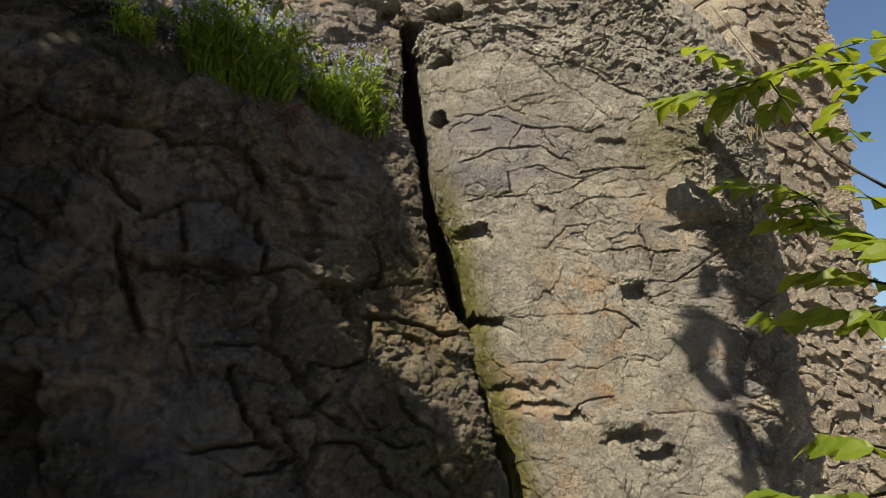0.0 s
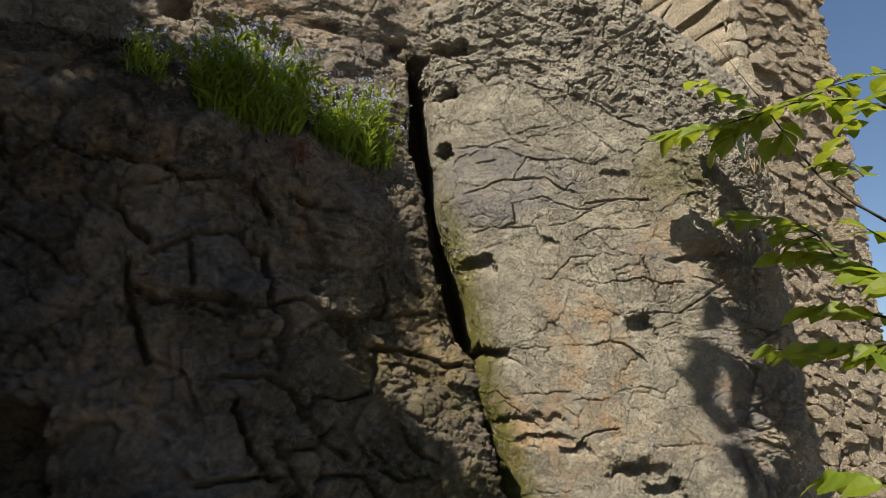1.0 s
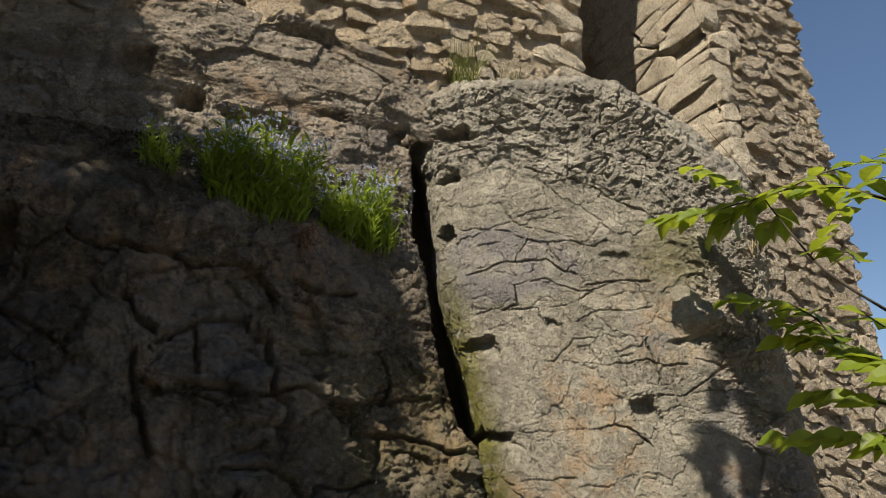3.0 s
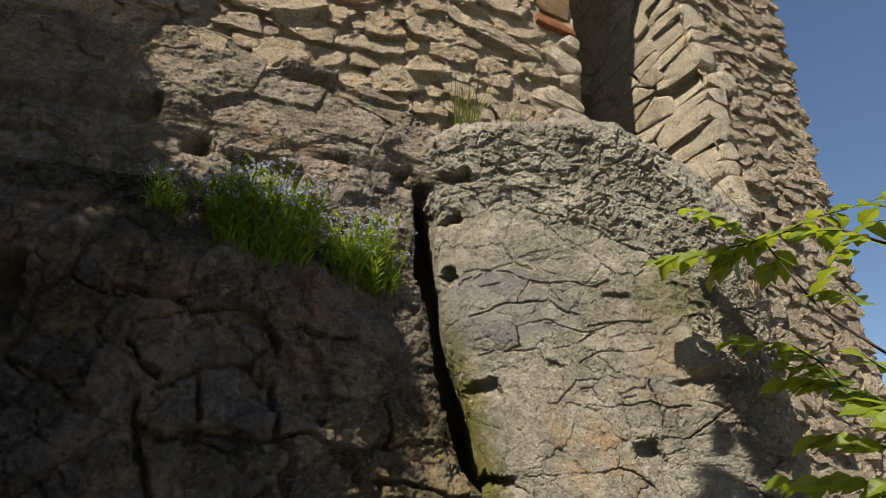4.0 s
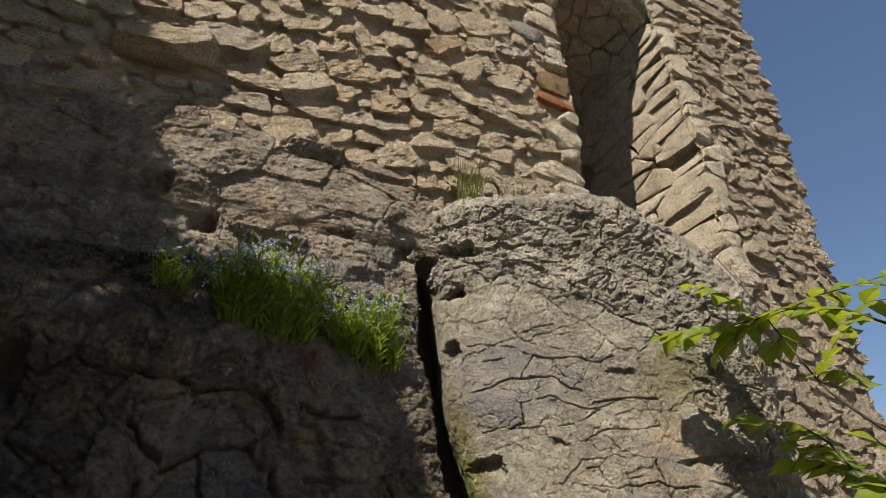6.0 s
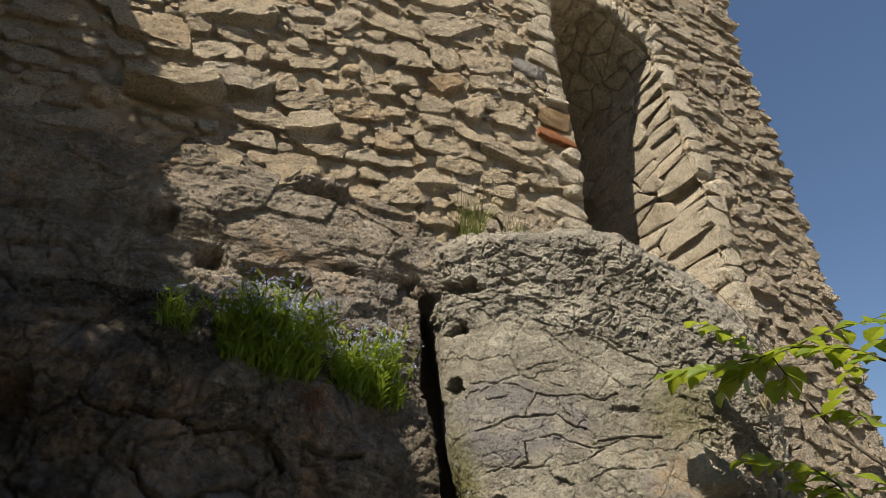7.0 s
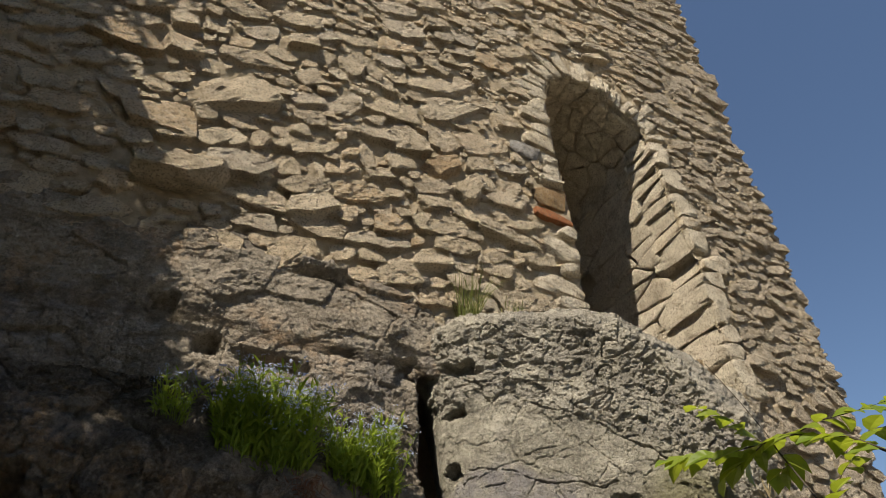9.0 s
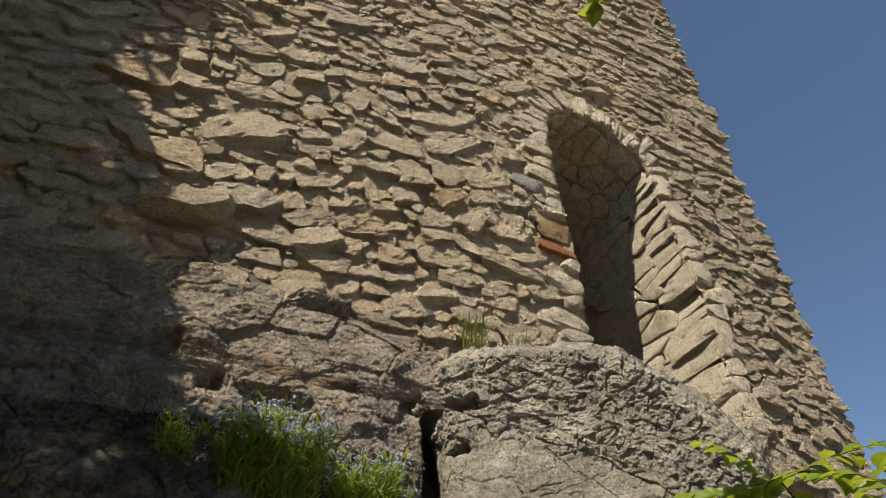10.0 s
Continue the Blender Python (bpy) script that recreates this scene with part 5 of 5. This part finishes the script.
def build_shade_tree():
    """The tall tree behind the left shoulder that shades the crag: limbs and a loose crown."""
    rng = random.Random(33)
    nrng = np.random.default_rng(33)
    tree = empty("shade_tree", (-4.6, -2.2, 0), "tall broadleaf tree with a loose green crown beside the crag", "tree")
    inverse = Matrix.Translation((4.6, 2.2, 0))
    V = Vector

    def limb(name, pts, r0, r1):
        bm = bmesh.new()
        tube(bm, [V(p) for p in pts], r0, r1, 10)
        ob = part(name, bm, BARK, tree, flat=False)
        ob.matrix_parent_inverse = inverse

    limb("trunk", [(-4.6, -2.2, -0.1), (-4.55, -2.15, 1.5), (-4.5, -2.05, 3.2), (-4.4, -1.9, 5.0), (-4.3, -1.7, 7.0), (-4.3, -1.6, 9.5)], 0.19, 0.05)
    for end in ((-2.6, -0.4, 5.2), (-3.2, -0.5, 6.2), (-3.6, -0.2, 7.2), (-5.6, -1.0, 6.5), (-0.9, 0.4, 4.75), (-4.0, -3.2, 6.6)):
        start = V((-4.45, -2.0, end[2] - 1.6))
        thick = 0.012 if end[0] > -1 else 0.05
        limb("limb", [start, start.lerp(V(end), 0.5) + V((0, 0, 0.25)), V(end)], thick, thick * 0.25)
    # leaves: dense where the crown is closed, with gaps
    x = nrng.uniform(-3.4, 0.15, 60000)
    z = nrng.uniform(0.2, 5.6, 60000)
    q = np.stack([x, z, 0 * x], -1)
    line = np.interp(z, [0.2, 1.35, 1.5, 1.75, 1.95, 2.02, 2.1, 2.4, 2.5, 2.8, 3.0, 3.5, 4.2, 5.0, 5.6], [-0.10, -0.18, -0.26, -0.44, -0.54, -0.34, -0.14, -0.16, -0.58, -0.90, -1.08, -1.42, -1.82, -1.76, -1.45])
    loose = smooth(2.9, 3.6, z)
    inside = smooth(-0.08 - 0.30 * loose, 0.05 + 0.25 * loose, line - x + (0.12 + 0.14 * loose) * fbm(q * 3.5, 3, 401))
    gaps = smooth(-0.5, -0.1, fbm(q * 3.2, 3, 405) + 0.9 * smooth(0.1, 0.7, line - x))
    keep = nrng.random(60000) < inside * gaps * 0.38
    far = nrng.uniform(3.8, 6.4, 60000)
    at = np.stack([x + far * TO_SUN.x, WALL_Y + WALL_SLOPE * x - np.maximum(0.0, crag_out(x, z)) + far * TO_SUN.y, z + far * TO_SUN.z], -1)[keep]
    # the overhanging limb that throws its shade on the right-hand rock
    x = nrng.uniform(0.70, 1.40, 9000)
    z = nrng.uniform(1.0, 2.25, 9000)
    q = np.stack([x, z, 0 * x], -1)
    edge = np.interp(z, [1.0, 1.36, 1.51, 1.61, 1.65, 1.75, 1.83, 1.92, 2.01, 2.10, 2.25], [1.14, 1.13, 1.13, 1.08, 0.97, 0.90, 0.80, 0.89, 1.00, 1.10, 1.13])
    end = np.interp(z, [1.0, 1.65, 1.80, 1.95, 2.10, 2.25], [1.30, 1.29, 1.25, 1.20, 1.15, 1.12])
    shade = smooth(-0.01, 0.02, x - edge + 0.18 * fbm(q * 6, 2, 411)) * smooth(-0.01, 0.02, end - x) * smooth(-0.55, -0.35, fbm(q * 7, 2, 415))
    shade = np.maximum(shade, 0.16 * smooth(-0.16, -0.12, x - edge) * smooth(-0.01, 0.02, end - x) * (z < 2.1))
    keep = nrng.random(9000) < shade * 0.050
    far = 3.5 + nrng.uniform(0.0, 0.25, 9000)
    near = np.stack([x + far * TO_SUN.x, 2.19 + 0 * x + far * TO_SUN.y, z + far * TO_SUN.z], -1)[keep]
    for name, places, size in (("crown", at, (0.09, 0.15)), ("crown", near, (0.10, 0.14))):
        bm = bmesh.new()
        for p in places:
            a = rng.random() * 6.28
            blade(bm, V(p), V((math.cos(a), math.sin(a), rng.uniform(-0.5, 0.3))), rng.uniform(*size), rng.uniform(0.6, 0.75) * size[0], 0.3, rng, 0.2, 3)
        ob = part(name, bm, CROWN, tree)
        ob.matrix_parent_inverse = inverse


def build_sky_blockers():
    """Unseen trees and a shrub round the crag's foot, added to keep the sky's light low, except where the sun comes
    over.
    """
    rng = random.Random(77)
    V = Vector
    spots = [(-5.6, 2.6, 8.0), (-4.6, 0.8, 6.5), (-6.8, 0.2, 9.0), (-3.6, -5.6, 6.0), (-7.6, -3.2, 9.0), (-4.4, -6.6, 8.0), (-2.2, -5.0, 5.5)]
    # a shrub behind the view, added only to block skylight from the left crag
    shrub = empty("hazel_shrub", (-1.5, -0.7, 0), "unseen dense green shrub added to block skylight from the left crag", "shrub")
    stem = bmesh.new()
    leaves = bmesh.new()
    for k in range(14):
        end = V((rng.uniform(-1.2, 1.1), rng.uniform(-0.6, 0.7), rng.uniform(2.6, 4.6)))
        tube(stem, [V((rng.uniform(-0.1, 0.1), rng.uniform(-0.1, 0.1), -0.1)), V((end.x * 0.3, end.y * 0.3, end.z * 0.55)), end], 0.018, 0.004, 5)
    for _ in range(24000):
        p = V((rng.uniform(-1.6, 1.25), rng.uniform(-0.9, 0.85), rng.uniform(1.0, 5.2)))
        if ((p.x + 0.15) / 1.45) ** 2 + (p.y / 0.9) ** 2 + ((p.z - 3.1) / 2.0) ** 2 > 1.05:
            continue
        a = V((rng.uniform(-1, 1), rng.uniform(-1, 1), rng.uniform(-0.5, 0.5))).normalized() * 0.06
        b = a.cross(V((rng.uniform(-0.6, 0.6), rng.uniform(-0.6, 0.6), 1))).normalized() * 0.042
        leaves.faces.new([leaves.verts.new(p + q) for q in (-a, b, a, -b)])
    part("stems", stem, BARK, shrub, flat=False)
    part("crown", leaves, CROWN, shrub)
    # these trees stand out of view, only to cut down the skylight
    for x, y, tall in spots:
        tree = empty("woodland_tree", (x, y, 0), "unseen broadleaf tree with a dense green crown, added to block skylight", "tree", "wood below the crag")
        bm = bmesh.new()
        lean = V((rng.uniform(-0.3, 0.3), rng.uniform(-0.3, 0.3), 0))
        tube(bm, [V((0, 0, -0.1)), lean * 0.3 + V((0, 0, tall * 0.4)), lean + V((0, 0, tall * 0.9))], 0.14, 0.03, 8)
        part("trunk", bm, BARK, tree, flat=False)
        bm = bmesh.new()
        clumps = [V((rng.gauss(0, 0.75), rng.gauss(0, 0.75), tall * rng.uniform(0.15, 0.98))) for _ in range(40)]
        for c in clumps:
            for _ in range(75):
                p = c + V((rng.gauss(0, 0.38), rng.gauss(0, 0.38), rng.gauss(0, 0.30)))
                a = V((rng.uniform(-1, 1), rng.uniform(-1, 1), rng.uniform(-0.5, 0.5))).normalized() * 0.11
                b = a.cross(V((rng.uniform(-0.6, 0.6), rng.uniform(-0.6, 0.6), 1))).normalized() * 0.07
                bm.faces.new([bm.verts.new(p + q) for q in (-a, b, a, -b)])
        part("crown", bm, CROWN, tree)


build_ground()
build_right_crag()
build_left_crag()
build_unseen_rib()
build_herbs()
build_roots()
build_tuft(on_wall(0.035, 3.40, 0.05), 110, 0.27, GRASS, "thin green and straw-coloured grass tuft at the wall's foot")
build_tuft(on_wall(0.27, 3.49, 0.05), 22, 0.09, GRASS, "small dry grass tuft at the wall's foot")
build_tuft(on_wall(0.80, 3.60, 0.0), 26, 0.05, GRASS, "short grass on the window's sill")
build_tuft((1.08, 2.17, 2.60), 24, -0.10, STRAW, "dry straw-coloured grass hanging from the rock's shoulder", curl=0.5)
build_near_tree()
build_shade_tree()
build_sky_blockers()
build_wall()
